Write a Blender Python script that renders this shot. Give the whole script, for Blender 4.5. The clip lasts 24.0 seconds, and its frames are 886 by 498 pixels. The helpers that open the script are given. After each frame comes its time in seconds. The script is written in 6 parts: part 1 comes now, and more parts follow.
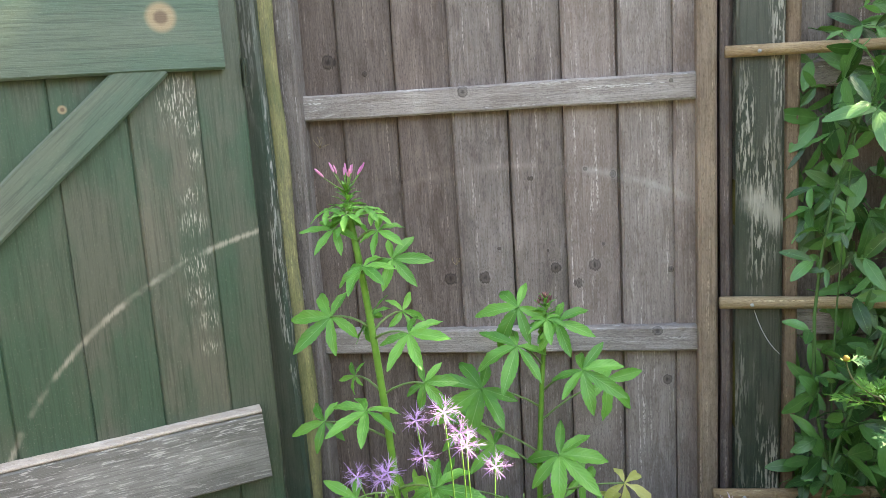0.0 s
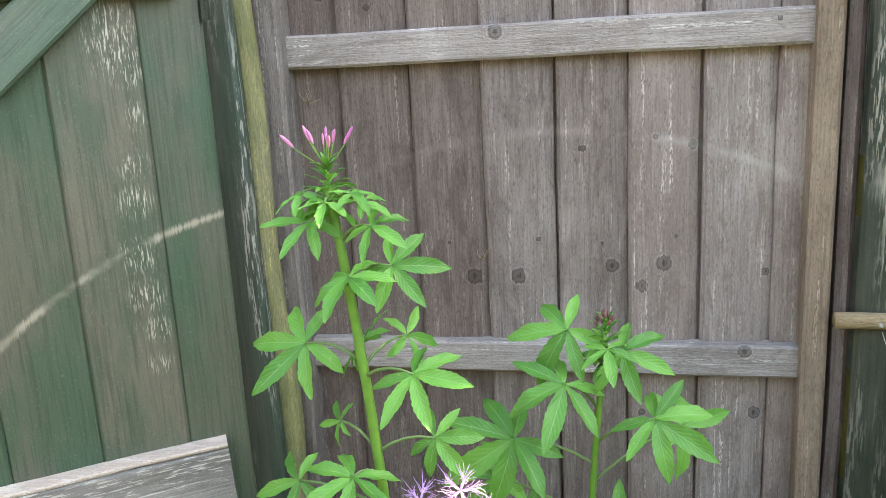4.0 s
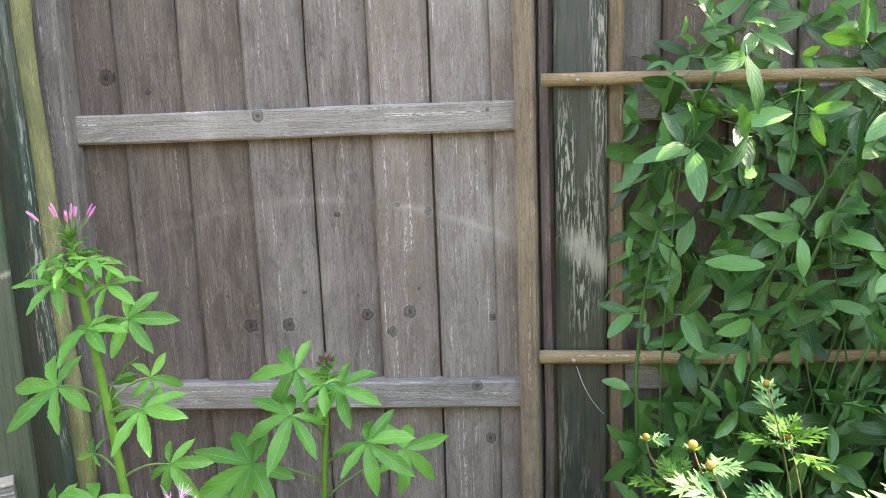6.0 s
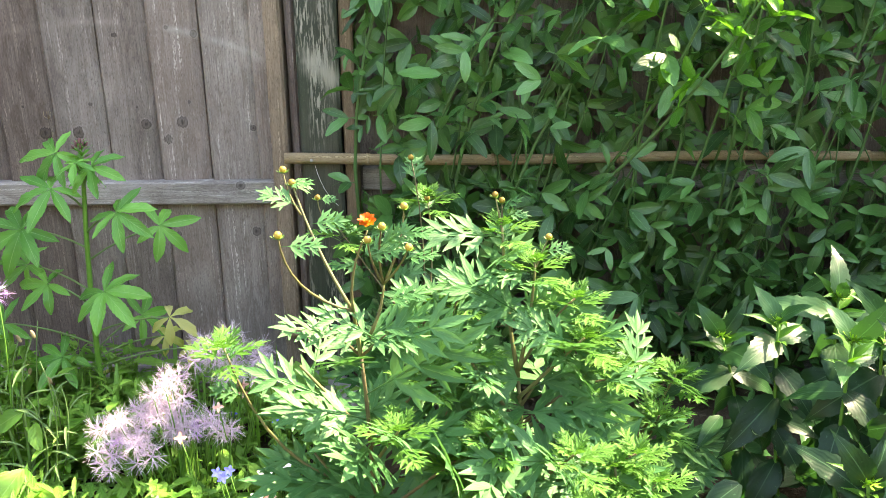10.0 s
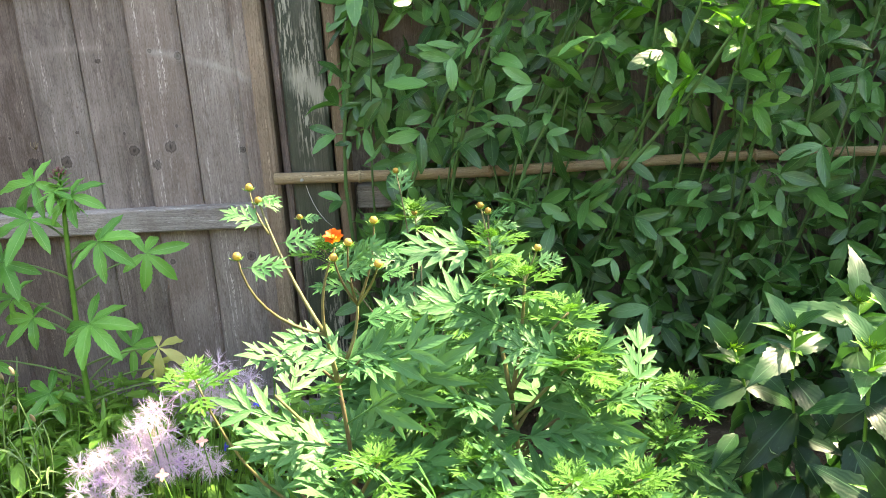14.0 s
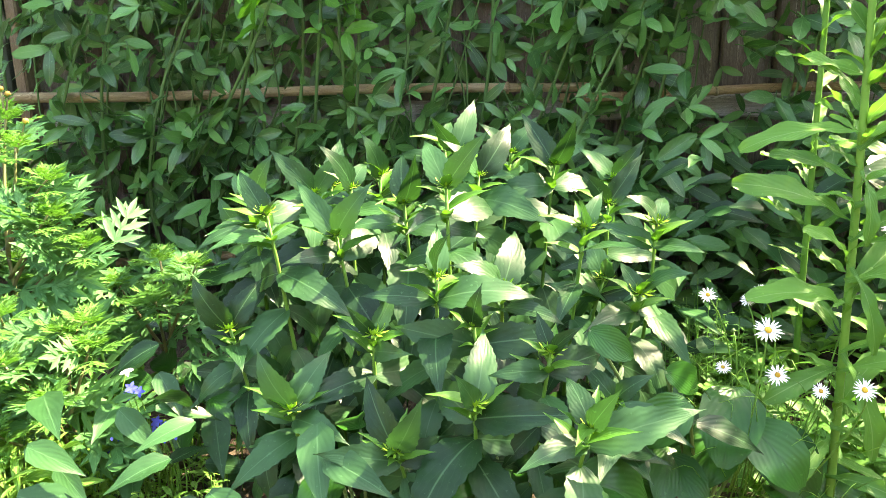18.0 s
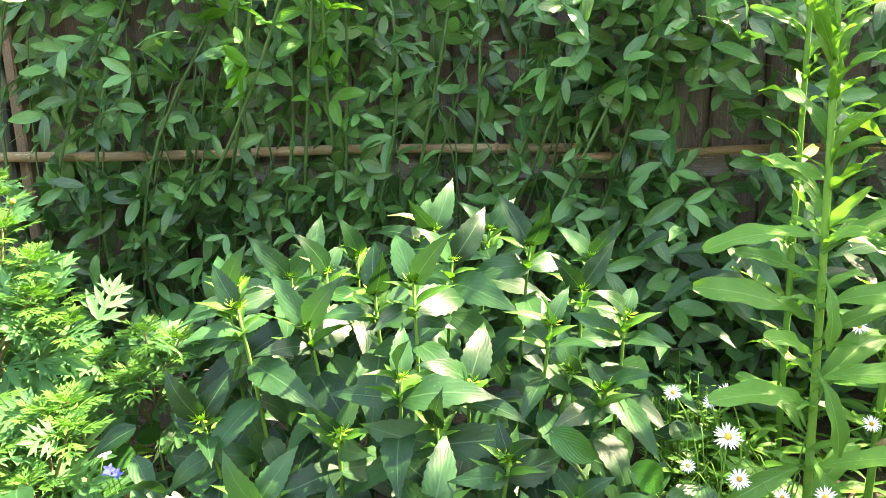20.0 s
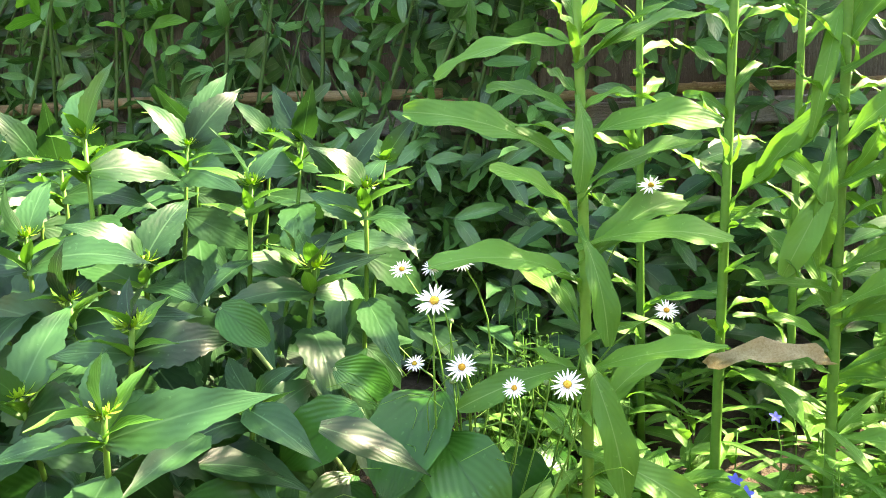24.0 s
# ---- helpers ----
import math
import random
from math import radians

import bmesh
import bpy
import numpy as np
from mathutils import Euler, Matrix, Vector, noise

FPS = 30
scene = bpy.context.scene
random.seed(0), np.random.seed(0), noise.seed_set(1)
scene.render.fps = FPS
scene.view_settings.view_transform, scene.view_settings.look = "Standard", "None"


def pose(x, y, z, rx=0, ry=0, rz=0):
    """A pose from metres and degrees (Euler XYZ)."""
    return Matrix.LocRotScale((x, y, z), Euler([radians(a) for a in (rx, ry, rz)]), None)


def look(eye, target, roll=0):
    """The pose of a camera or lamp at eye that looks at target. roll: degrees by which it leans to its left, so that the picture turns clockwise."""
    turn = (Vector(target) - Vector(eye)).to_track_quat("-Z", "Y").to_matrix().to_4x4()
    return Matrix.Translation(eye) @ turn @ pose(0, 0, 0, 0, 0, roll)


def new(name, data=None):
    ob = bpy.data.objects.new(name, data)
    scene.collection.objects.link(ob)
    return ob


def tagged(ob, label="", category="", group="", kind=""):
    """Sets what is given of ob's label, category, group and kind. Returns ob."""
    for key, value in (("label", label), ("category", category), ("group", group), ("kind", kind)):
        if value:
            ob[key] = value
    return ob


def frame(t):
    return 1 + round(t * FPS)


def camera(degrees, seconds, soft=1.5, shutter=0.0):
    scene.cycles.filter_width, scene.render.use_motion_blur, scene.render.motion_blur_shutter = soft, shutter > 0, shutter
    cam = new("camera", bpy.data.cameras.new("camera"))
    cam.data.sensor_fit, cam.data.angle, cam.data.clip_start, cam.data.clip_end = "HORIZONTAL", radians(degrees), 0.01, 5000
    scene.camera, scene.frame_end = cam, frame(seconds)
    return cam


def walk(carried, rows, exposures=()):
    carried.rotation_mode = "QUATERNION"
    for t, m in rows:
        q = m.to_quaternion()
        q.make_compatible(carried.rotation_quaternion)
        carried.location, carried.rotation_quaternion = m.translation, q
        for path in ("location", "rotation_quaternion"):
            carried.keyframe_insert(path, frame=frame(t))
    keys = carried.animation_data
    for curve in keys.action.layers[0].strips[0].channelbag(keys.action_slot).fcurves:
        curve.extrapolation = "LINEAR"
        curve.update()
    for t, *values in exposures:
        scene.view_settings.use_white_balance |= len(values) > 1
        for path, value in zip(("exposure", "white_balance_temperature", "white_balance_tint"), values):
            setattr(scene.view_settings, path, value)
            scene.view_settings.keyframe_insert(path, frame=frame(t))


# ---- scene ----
cam = camera(57.1, 24.0, soft=0.8)
PATH = [
    (0, (0.209, -0.139, 0.92), (-0.131, 1.799, 0.566), -3.6),
    (0.5, (0.121, -0.002, 0.958), (-0.142, 1.944, 0.581), -3.1),
    (1, (0.136, 0.103, 0.949), (-0.172, 2.029, 0.507), -0.7),
    (1.5, (0.14, 0.181, 0.912), (-0.246, 2.082, 0.426), 0.1),
    (3.5, (0.14, 0.24, 0.891), (-0.279, 2.137, 0.417), -3.3),
    (4, (0.15, 0.229, 0.901), (-0.25, 2.135, 0.45), -3.0),
    (4.5, (0.149, 0.216, 0.911), (-0.263, 2.128, 0.495), -3.3),
    (5, (0.159, 0.194, 0.918), (-0.245, 2.115, 0.535), -4.2),
    (5.5, (0.227, 0.157, 0.931), (-0.022, 2.108, 0.572), -4.1),
    (6, (0.406, 0.071, 0.944), (0.244, 2.033, 0.595), -2.2),
    (6.5, (0.524, 0.008, 0.916), (0.607, 1.957, 0.479), -1.5),
    (7, (0.543, -0.051, 0.903), (0.913, 1.85, 0.406), -1.4),
    (7.5, (0.617, -0.106, 0.876), (0.951, 1.793, 0.344), -0.2),
    (8, (0.719, -0.18, 0.855), (0.88, 1.738, 0.312), -0.8),
    (8.5, (0.748, -0.069, 0.827), (0.887, 1.844, 0.259), -0.7),
    (9, (0.73, -0.014, 0.797), (0.812, 1.89, 0.191), -0.0),
    (9.5, (0.755, -0.064, 0.819), (0.783, 1.828, 0.173), -0.6),
    (10, (0.782, -0.227, 0.845), (0.763, 1.678, 0.238), -0.5),
    (10.5, (0.788, -0.236, 0.844), (0.77, 1.672, 0.247), -0.5),
    (12.5, (0.77, -0.21, 0.799), (0.732, 1.719, 0.273), -0.3),
    (13, (0.826, -0.199, 0.815), (0.726, 1.716, 0.247), -1.2),
    (13.5, (0.811, -0.199, 0.799), (0.737, 1.721, 0.243), -1.0),
    (14, (0.844, -0.162, 0.816), (0.75, 1.757, 0.26), -3.4),
    (14.5, (0.981, -0.143, 0.8), (0.821, 1.774, 0.255), -3.2),
    (15, (1.187, -0.147, 0.805), (0.98, 1.774, 0.287), -2.8),
    (15.5, (1.302, -0.182, 0.787), (1.242, 1.75, 0.273), -2.9),
    (16, (1.389, -0.234, 0.777), (1.474, 1.682, 0.209), -1.1),
    (16.5, (1.428, -0.269, 0.751), (1.55, 1.643, 0.176), 0.5),
    (17, (1.49, -0.293, 0.668), (1.583, 1.63, 0.128), -0.8),
    (17.5, (1.577, -0.314, 0.627), (1.491, 1.617, 0.114), -2.0),
    (19.5, (1.604, -0.284, 0.675), (1.434, 1.645, 0.175), -1.4),
    (20, (1.652, -0.29, 0.725), (1.473, 1.643, 0.245), -1.8),
    (20.5, (1.738, -0.298, 0.794), (1.644, 1.657, 0.383), -1.2),
    (21, (1.828, -0.308, 0.871), (1.888, 1.667, 0.561), -0.7),
    (21.5, (1.849, -0.287, 0.816), (1.998, 1.675, 0.458), 0.5),
    (22, (1.893, -0.238, 0.731), (2.044, 1.711, 0.309), 2.1),
    (22.5, (1.948, -0.233, 0.619), (1.753, 1.715, 0.21), 1.1),
    (23, (1.948, -0.184, 0.529), (1.745, 1.757, 0.091), -0.1),
    (23.5, (1.947, -0.124, 0.471), (1.724, 1.82, 0.06), -1.3),
    (24, (1.954, -0.092, 0.446), (1.71, 1.873, 0.167), -2.1),
]
EXPOSURES = [(0.0, 3.42, 9150, 12), (1.0, 3.62, 9150, 12), (5.0, 3.62, 9150, 12), (6.0, 3.55, 9150, 12), (7.0, 3.66, 9150, 12), (8.0, 3.74, 9150, 12), (9.0, 3.68, 9150, 12), (10.0, 3.48, 9150, 12), (14.0, 3.42, 9150, 12), (15.0, 3.40, 9150, 12), (16.0, 3.57, 9150, 12), (17.0, 3.75, 9150, 12), (20.0, 3.82, 9150, 12), (22.0, 3.85, 9150, 12), (24.0, 3.75, 9150, 12)]
walk(cam, [(t, look(eye, target, roll)) for t, eye, target, roll in PATH], EXPOSURES)

# ---- light ----
SUN = Vector((0.60, 0.28, 0.75)).normalized()
world = bpy.data.worlds.new("sky")
scene.world = world
world.use_nodes = True
wn = world.node_tree.nodes
sky = wn.new("ShaderNodeTexSky")
sky.sky_type, sky.sun_disc = "NISHITA", False
sky.sun_elevation = math.asin(SUN.z)
sky.sun_rotation = math.atan2(SUN.x, SUN.y)
wn["Background"].inputs[1].default_value = 0.135
world.node_tree.links.new(sky.outputs[0], wn["Background"].inputs[0])
lamp = bpy.data.lights.new("sun", "SUN")
lamp.energy, lamp.angle, lamp.color = 3.05, radians(0.9), (1.0, 0.95, 0.86)
sun = new("sun", lamp)
sun.matrix_world = look(SUN * 20, (0, 0, 0))

RND = random.Random(5)


def uni(a, b):
    return RND.uniform(a, b)


# ---- node helpers ----
class Nodes:
    """A short way to write node trees."""

    def __init__(self, name, rough=0.7, spec=0.3):
        self.mat = bpy.data.materials.new(name)
        self.mat.use_nodes = True
        self.tree = self.mat.node_tree
        self.bsdf = self.tree.nodes["Principled BSDF"]
        self.out = self.tree.nodes["Material Output"]
        self.bsdf.inputs["Roughness"].default_value = rough
        self.bsdf.inputs["Specular IOR Level"].default_value = spec

    def put(self, sock, value):
        if isinstance(value, bpy.types.NodeSocket):
            self.tree.links.new(value, sock)
        elif value is not None:
            sock.default_value = value

    def math(self, op, a, b=None, clamp=False):
        n = self.tree.nodes.new("ShaderNodeMath")
        n.operation, n.use_clamp = op, clamp
        self.put(n.inputs[0], a)
        self.put(n.inputs[1], b)
        return n.outputs[0]

    def ramp(self, value, lo, hi, a=0.0, b=1.0):
        n = self.tree.nodes.new("ShaderNodeMapRange")
        n.interpolation_type = "SMOOTHSTEP"
        for k, v in enumerate((value, lo, hi, a, b)):
            self.put(n.inputs[k], v)
        return n.outputs[0]

    def mix(self, fac, a, b, blend="MIX"):
        n = self.tree.nodes.new("ShaderNodeMix")
        n.data_type, n.blend_type = "RGBA", blend
        self.put(n.inputs[0], fac)
        for sock, v in ((n.inputs[6], a), (n.inputs[7], b)):
            self.put(sock, (*v, 1) if isinstance(v, tuple) else v)
        return n.outputs[2]

    def coords(self, kind, scale=(1, 1, 1), shift=None):
        if kind == "world":
            c = self.tree.nodes.new("ShaderNodeNewGeometry").outputs["Position"]
        else:
            c = self.tree.nodes.new("ShaderNodeTexCoord").outputs[kind]
        n = self.tree.nodes.new("ShaderNodeMapping")
        self.put(n.inputs[0], c)
        n.inputs["Scale"].default_value = scale
        if shift is not None:
            self.put(n.inputs["Location"], shift)
        return n.outputs[0]

    def noise(self, vec, scale, detail=3.0, rough=0.55, warp=0.0):
        n = self.tree.nodes.new("ShaderNodeTexNoise")
        self.put(n.inputs["Vector"], vec)
        n.inputs["Scale"].default_value, n.inputs["Detail"].default_value = scale, detail
        n.inputs["Roughness"].default_value, n.inputs["Distortion"].default_value = rough, warp
        return n.outputs[0]

    def spots(self, vec, scale, feature="F1"):
        n = self.tree.nodes.new("ShaderNodeTexVoronoi")
        n.feature = feature
        self.put(n.inputs["Vector"], vec)
        n.inputs["Scale"].default_value = scale
        return n.outputs["Distance"]

    def random(self):
        """One random number for each object and each island of its mesh."""
        a = self.tree.nodes.new("ShaderNodeObjectInfo").outputs["Random"]
        b = self.tree.nodes.new("ShaderNodeNewGeometry").outputs["Random Per Island"]
        return self.math("FRACT", self.math("ADD", a, b))

    def far(self, centre):
        """Distance from a point of the world."""
        n = self.tree.nodes.new("ShaderNodeVectorMath")
        n.operation = "DISTANCE"
        self.put(n.inputs[0], self.tree.nodes.new("ShaderNodeNewGeometry").outputs["Position"])
        n.inputs[1].default_value = centre
        return n.outputs["Value"]

    def bump(self, height, strength=0.4, depth=0.002):
        n = self.tree.nodes.new("ShaderNodeBump")
        n.inputs["Strength"].default_value, n.inputs["Distance"].default_value = strength, depth
        self.put(n.inputs["Height"], height)
        self.tree.links.new(n.outputs[0], self.bsdf.inputs["Normal"])
        return n.outputs[0]

    def colour(self, c):
        self.put(self.bsdf.inputs["Base Color"], (*c, 1) if isinstance(c, tuple) else c)


def grain(n, axis="z", fine=1.0, space="world"):
    """Long wood fibres along an axis: fine streaks, broad bands, knots. Each board has its own."""
    r = n.random()
    vec = n.tree.nodes.new("ShaderNodeCombineXYZ")
    n.put(vec.inputs[0], n.math("MULTIPLY", r, 37.0))
    n.put(vec.inputs[1], n.math("MULTIPLY", r, 11.0))
    n.put(vec.inputs[2], n.math("MULTIPLY", r, 23.0))
    thin = {"x": (2.4, 75, 75), "z": (75, 75, 2.4)}[axis]
    hair = {"x": (7, 260, 260), "z": (260, 260, 7)}[axis]
    wide = {"x": (0.9, 14, 14), "z": (26, 26, 1.1)}[axis]
    knot = {"x": (4.2, 9, 9), "z": (9, 9, 4.2)}[axis]
    streak = n.noise(n.coords(space, tuple(v * fine for v in thin), vec.outputs[0]), 2.6, 4, 0.6, 0.6)
    fibre = n.noise(n.coords(space, tuple(v * fine for v in hair), vec.outputs[0]), 2.0, 3, 0.6, 0.2)
    streak = n.math("ADD", n.math("MULTIPLY", streak, 0.55), n.math("MULTIPLY", fibre, 0.45))
    band = n.noise(n.coords(space, wide, vec.outputs[0]), 1.6, 3, 0.5, 1.2)
    wobble = n.noise(n.coords(space, knot, vec.outputs[0]), 1.5, 2, 0.5)
    spot = n.math("ADD", n.spots(n.coords(space, knot, vec.outputs[0]), 0.8), n.math("MULTIPLY", n.math("SUBTRACT", wobble, 0.5), 0.12))
    return r, streak, band, spot, fibre


def knot_field(n, knots):
    """Distance to the nearest of some knots (x, y, z, radius), in radii."""
    least = None
    for x, y, z, r in knots:
        d = n.math("DIVIDE", n.far((x, y, z)), r * 1.0)
        least = d if least is None else n.math("MINIMUM", least, d)
    return least


def broken_arc(n, arc, streak):
    """A scratch rubbed into the wood along a circle, in places only."""
    centre, radius, width, force = arc
    off = n.math("ABSOLUTE", n.math("SUBTRACT", n.far(centre), radius))
    ragged = n.math("ADD", off, n.math("MULTIPLY", n.math("SUBTRACT", streak, 0.5), width * 3.0))
    gaps = n.ramp(n.noise(n.coords("world", (1, 1, 1)), 9.0, 3, 0.6), 0.36, 0.56)
    return n.math("MULTIPLY", n.ramp(ragged, 0.0, width, force, 0.0), gaps)


def wood(name, light, dark, axis="z", rough=0.82, arc=None, fine=1.0, green=0.0, knots=()):
    n = Nodes(name, rough, 0.25)
    r, streak, band, spot, fibre = grain(n, axis, fine)
    c = n.mix(n.ramp(streak, 0.28, 0.72, 0.30, 0.92), dark, light)
    patch = n.noise(n.coords("world", {"x": (6, 24, 24), "z": (24, 24, 6)}[axis]), 1.5, 5, 0.65, 0.8)
    c = n.mix(n.ramp(patch, 0.48, 0.62, 0.0, 0.70), c, tuple(1.05 * v for v in dark))
    c = n.mix(n.ramp(patch, 0.28, 0.44, 0.35, 0.0), c, tuple(1.2 * v for v in light))
    c = n.mix(n.ramp(band, 0.42, 0.66, 0.0, 0.5), c, tuple(0.62 * v for v in light))
    c = n.mix(n.ramp(r, 0.0, 1.0, 0.0, 0.6), c, tuple(v * k for v, k in zip(dark, (1.25, 1.05, 0.95))))
    stain = n.noise(n.coords("world", (5, 5, 2.5)), 1.3, 4, 0.6)
    c = n.mix(n.ramp(stain, 0.52, 0.75, 0.0, 0.5), c, tuple(1.25 * v for v in light))
    stipple = n.noise(n.coords("world", {"x": (90, 300, 300), "z": (300, 300, 90)}[axis]), 1.6, 3, 0.7)
    c = n.mix(n.ramp(fibre, 0.36, 0.50, 0.26, 0.0), c, tuple(0.75 * v for v in dark))
    c = n.mix(n.ramp(stipple, 0.32, 0.47, 0.52, 0.0), c, tuple(0.55 * v for v in dark))
    c = n.mix(n.ramp(stipple, 0.56, 0.72, 0.0, 0.26), c, tuple(1.5 * v for v in light))
    dash = n.noise(n.coords("world", {"x": (3, 130, 130), "z": (130, 130, 3)}[axis]), 1.5, 2, 0.5, 0.4)
    dash = n.math("MULTIPLY", n.ramp(dash, 0.60, 0.66), n.ramp(stipple, 0.44, 0.56))
    dash = n.math("MULTIPLY", dash, n.ramp(patch, 0.40, 0.56, 0.7, 0.1))
    c = n.mix(dash, c, tuple(min(0.7, 1.75 * v) for v in light))
    high = n.math("ADD", n.math("MULTIPLY", streak, 0.7), n.math("MULTIPLY", stipple, 0.6))
    if knots:
        m = n.math("ADD", knot_field(n, knots), n.math("MULTIPLY", n.math("SUBTRACT", stipple, 0.5), 0.45))
        m = n.math("ADD", m, n.math("MULTIPLY", n.math("SUBTRACT", streak, 0.5), 1.6))
        rings = n.math("ABSOLUTE", n.math("SUBTRACT", n.math("FRACT", n.math("MULTIPLY", m, 2.2)), 0.5))
        c = n.mix(n.math("MULTIPLY", n.ramp(m, 1.0, 3.2, 0.30, 0.0), n.ramp(rings, 0.1, 0.4)), c, tuple(0.7 * v for v in dark))
        c = n.mix(n.ramp(m, 0.9, 1.7, 0.12, 0.0), c, tuple(1.2 * v for v in light))
        c = n.mix(n.ramp(m, 0.75, 1.05, 0.7, 0.0), c, tuple(0.7 * v for v in dark))
        c = n.mix(n.ramp(n.math("ABSOLUTE", n.math("SUBTRACT", m, 0.85)), 0.0, 0.16, 0.6, 0.0), c, tuple(0.3 * v for v in dark))
        c = n.mix(n.ramp(m, 0.15, 0.50, 0.7, 0.0), c, tuple(0.22 * v for v in dark))
        high = n.math("ADD", high, n.ramp(m, 0.6, 1.1, 0.5, 0.0))
    else:
        c = n.mix(n.ramp(spot, 0.03, 0.10, 0.8, 0.0), c, tuple(0.45 * v for v in dark))
    if green:
        c = n.mix(n.ramp(stain, 0.3, 0.6, green, 0.0), c, (0.10, 0.13, 0.045))
    if arc:
        c = n.mix(broken_arc(n, arc, streak), c, tuple(min(0.7, 1.9 * v) for v in light))
    n.colour(c)
    n.bump(high, 1.0, 0.003)
    return n.mat


def painted(name, paint, worn, axis="z", zone_at=0.60, arc=None, pale=(0.36, 0.33, 0.27), knots=(), flake=0.55, space="world", chipped=()):
    """Old paint, rubbed brown in patches and flaked to pale wood in short flecks along the grain."""
    n = Nodes(name, 0.5, 0.4)
    r, streak, band, spot, fibre = grain(n, axis, 1.0, space)
    tone = n.noise(n.coords(space, {"x": (2.5, 7, 7), "z": (7, 7, 2.5)}[axis]), 1.2, 4, 0.6)
    c = n.mix(n.ramp(tone, 0.42, 0.62), paint, worn)
    c = n.mix(n.ramp(r, 0.0, 1.0, 0.0, 0.45), c, tuple(v * k for v, k in zip(paint, (0.7, 0.85, 0.75))))
    c = n.mix(n.ramp(streak, 0.38, 0.54, 0.48, 0.0), c, tuple(0.42 * v for v in paint))
    c = n.mix(n.ramp(streak, 0.58, 0.72, 0.0, 0.16), c, tuple(1.5 * v for v in worn))
    speck = n.noise(n.coords(space), 420.0, 2, 0.6)
    c = n.mix(n.ramp(speck, 0.58, 0.72, 0.0, 0.30), c, tuple(min(0.5, 2.2 * v) for v in worn))
    shift = n.tree.nodes.new("ShaderNodeCombineXYZ")
    n.put(shift.inputs[0], n.math("MULTIPLY", r, 19.0))
    fleck = n.noise(n.coords(space, {"x": (24, 240, 240), "z": (240, 240, 24)}[axis]), 1.0, 3, 0.65)
    zone = n.noise(n.coords(space, {"x": (1.6, 13, 13), "z": (13, 13, 1.6)}[axis], shift.outputs[0]), 1.0, 3, 0.55)
    chips = n.math("MULTIPLY", n.ramp(fleck, flake, flake + 0.07), n.ramp(zone, zone_at, zone_at + 0.13, 0.0, 0.9))
    if chipped:
        near = n.math("ADD", knot_field(n, chipped), n.math("MULTIPLY", n.math("SUBTRACT", zone, 0.5), 2.4))
        small = n.noise(n.coords(space, {"x": (45, 460, 460), "z": (460, 460, 45)}[axis]), 1.0, 3, 0.7)
        worse = n.math("MULTIPLY", n.ramp(small, 0.545, 0.60), n.ramp(near, 0.35, 1.10, 0.85, 0.0))
        chips = n.math("MAXIMUM", chips, worse)
    c = n.mix(chips, c, pale)
    high = n.math("SUBTRACT", streak, n.math("MULTIPLY", chips, 0.4))
    if knots:
        m = knot_field(n, knots)
        c = n.mix(n.ramp(m, 0.9, 1.5, 0.8, 0.0), c, (0.34, 0.25, 0.15))
        c = n.mix(n.ramp(n.math("ADD", m, n.math("MULTIPLY", streak, 0.5)), 0.65, 1.0, 0.8, 0.0), c, (0.11, 0.07, 0.045))
    if arc:
        c = n.mix(broken_arc(n, arc, streak), c, pale)
    n.colour(c)
    n.bump(high, 0.5, 0.002)
    return n.mat


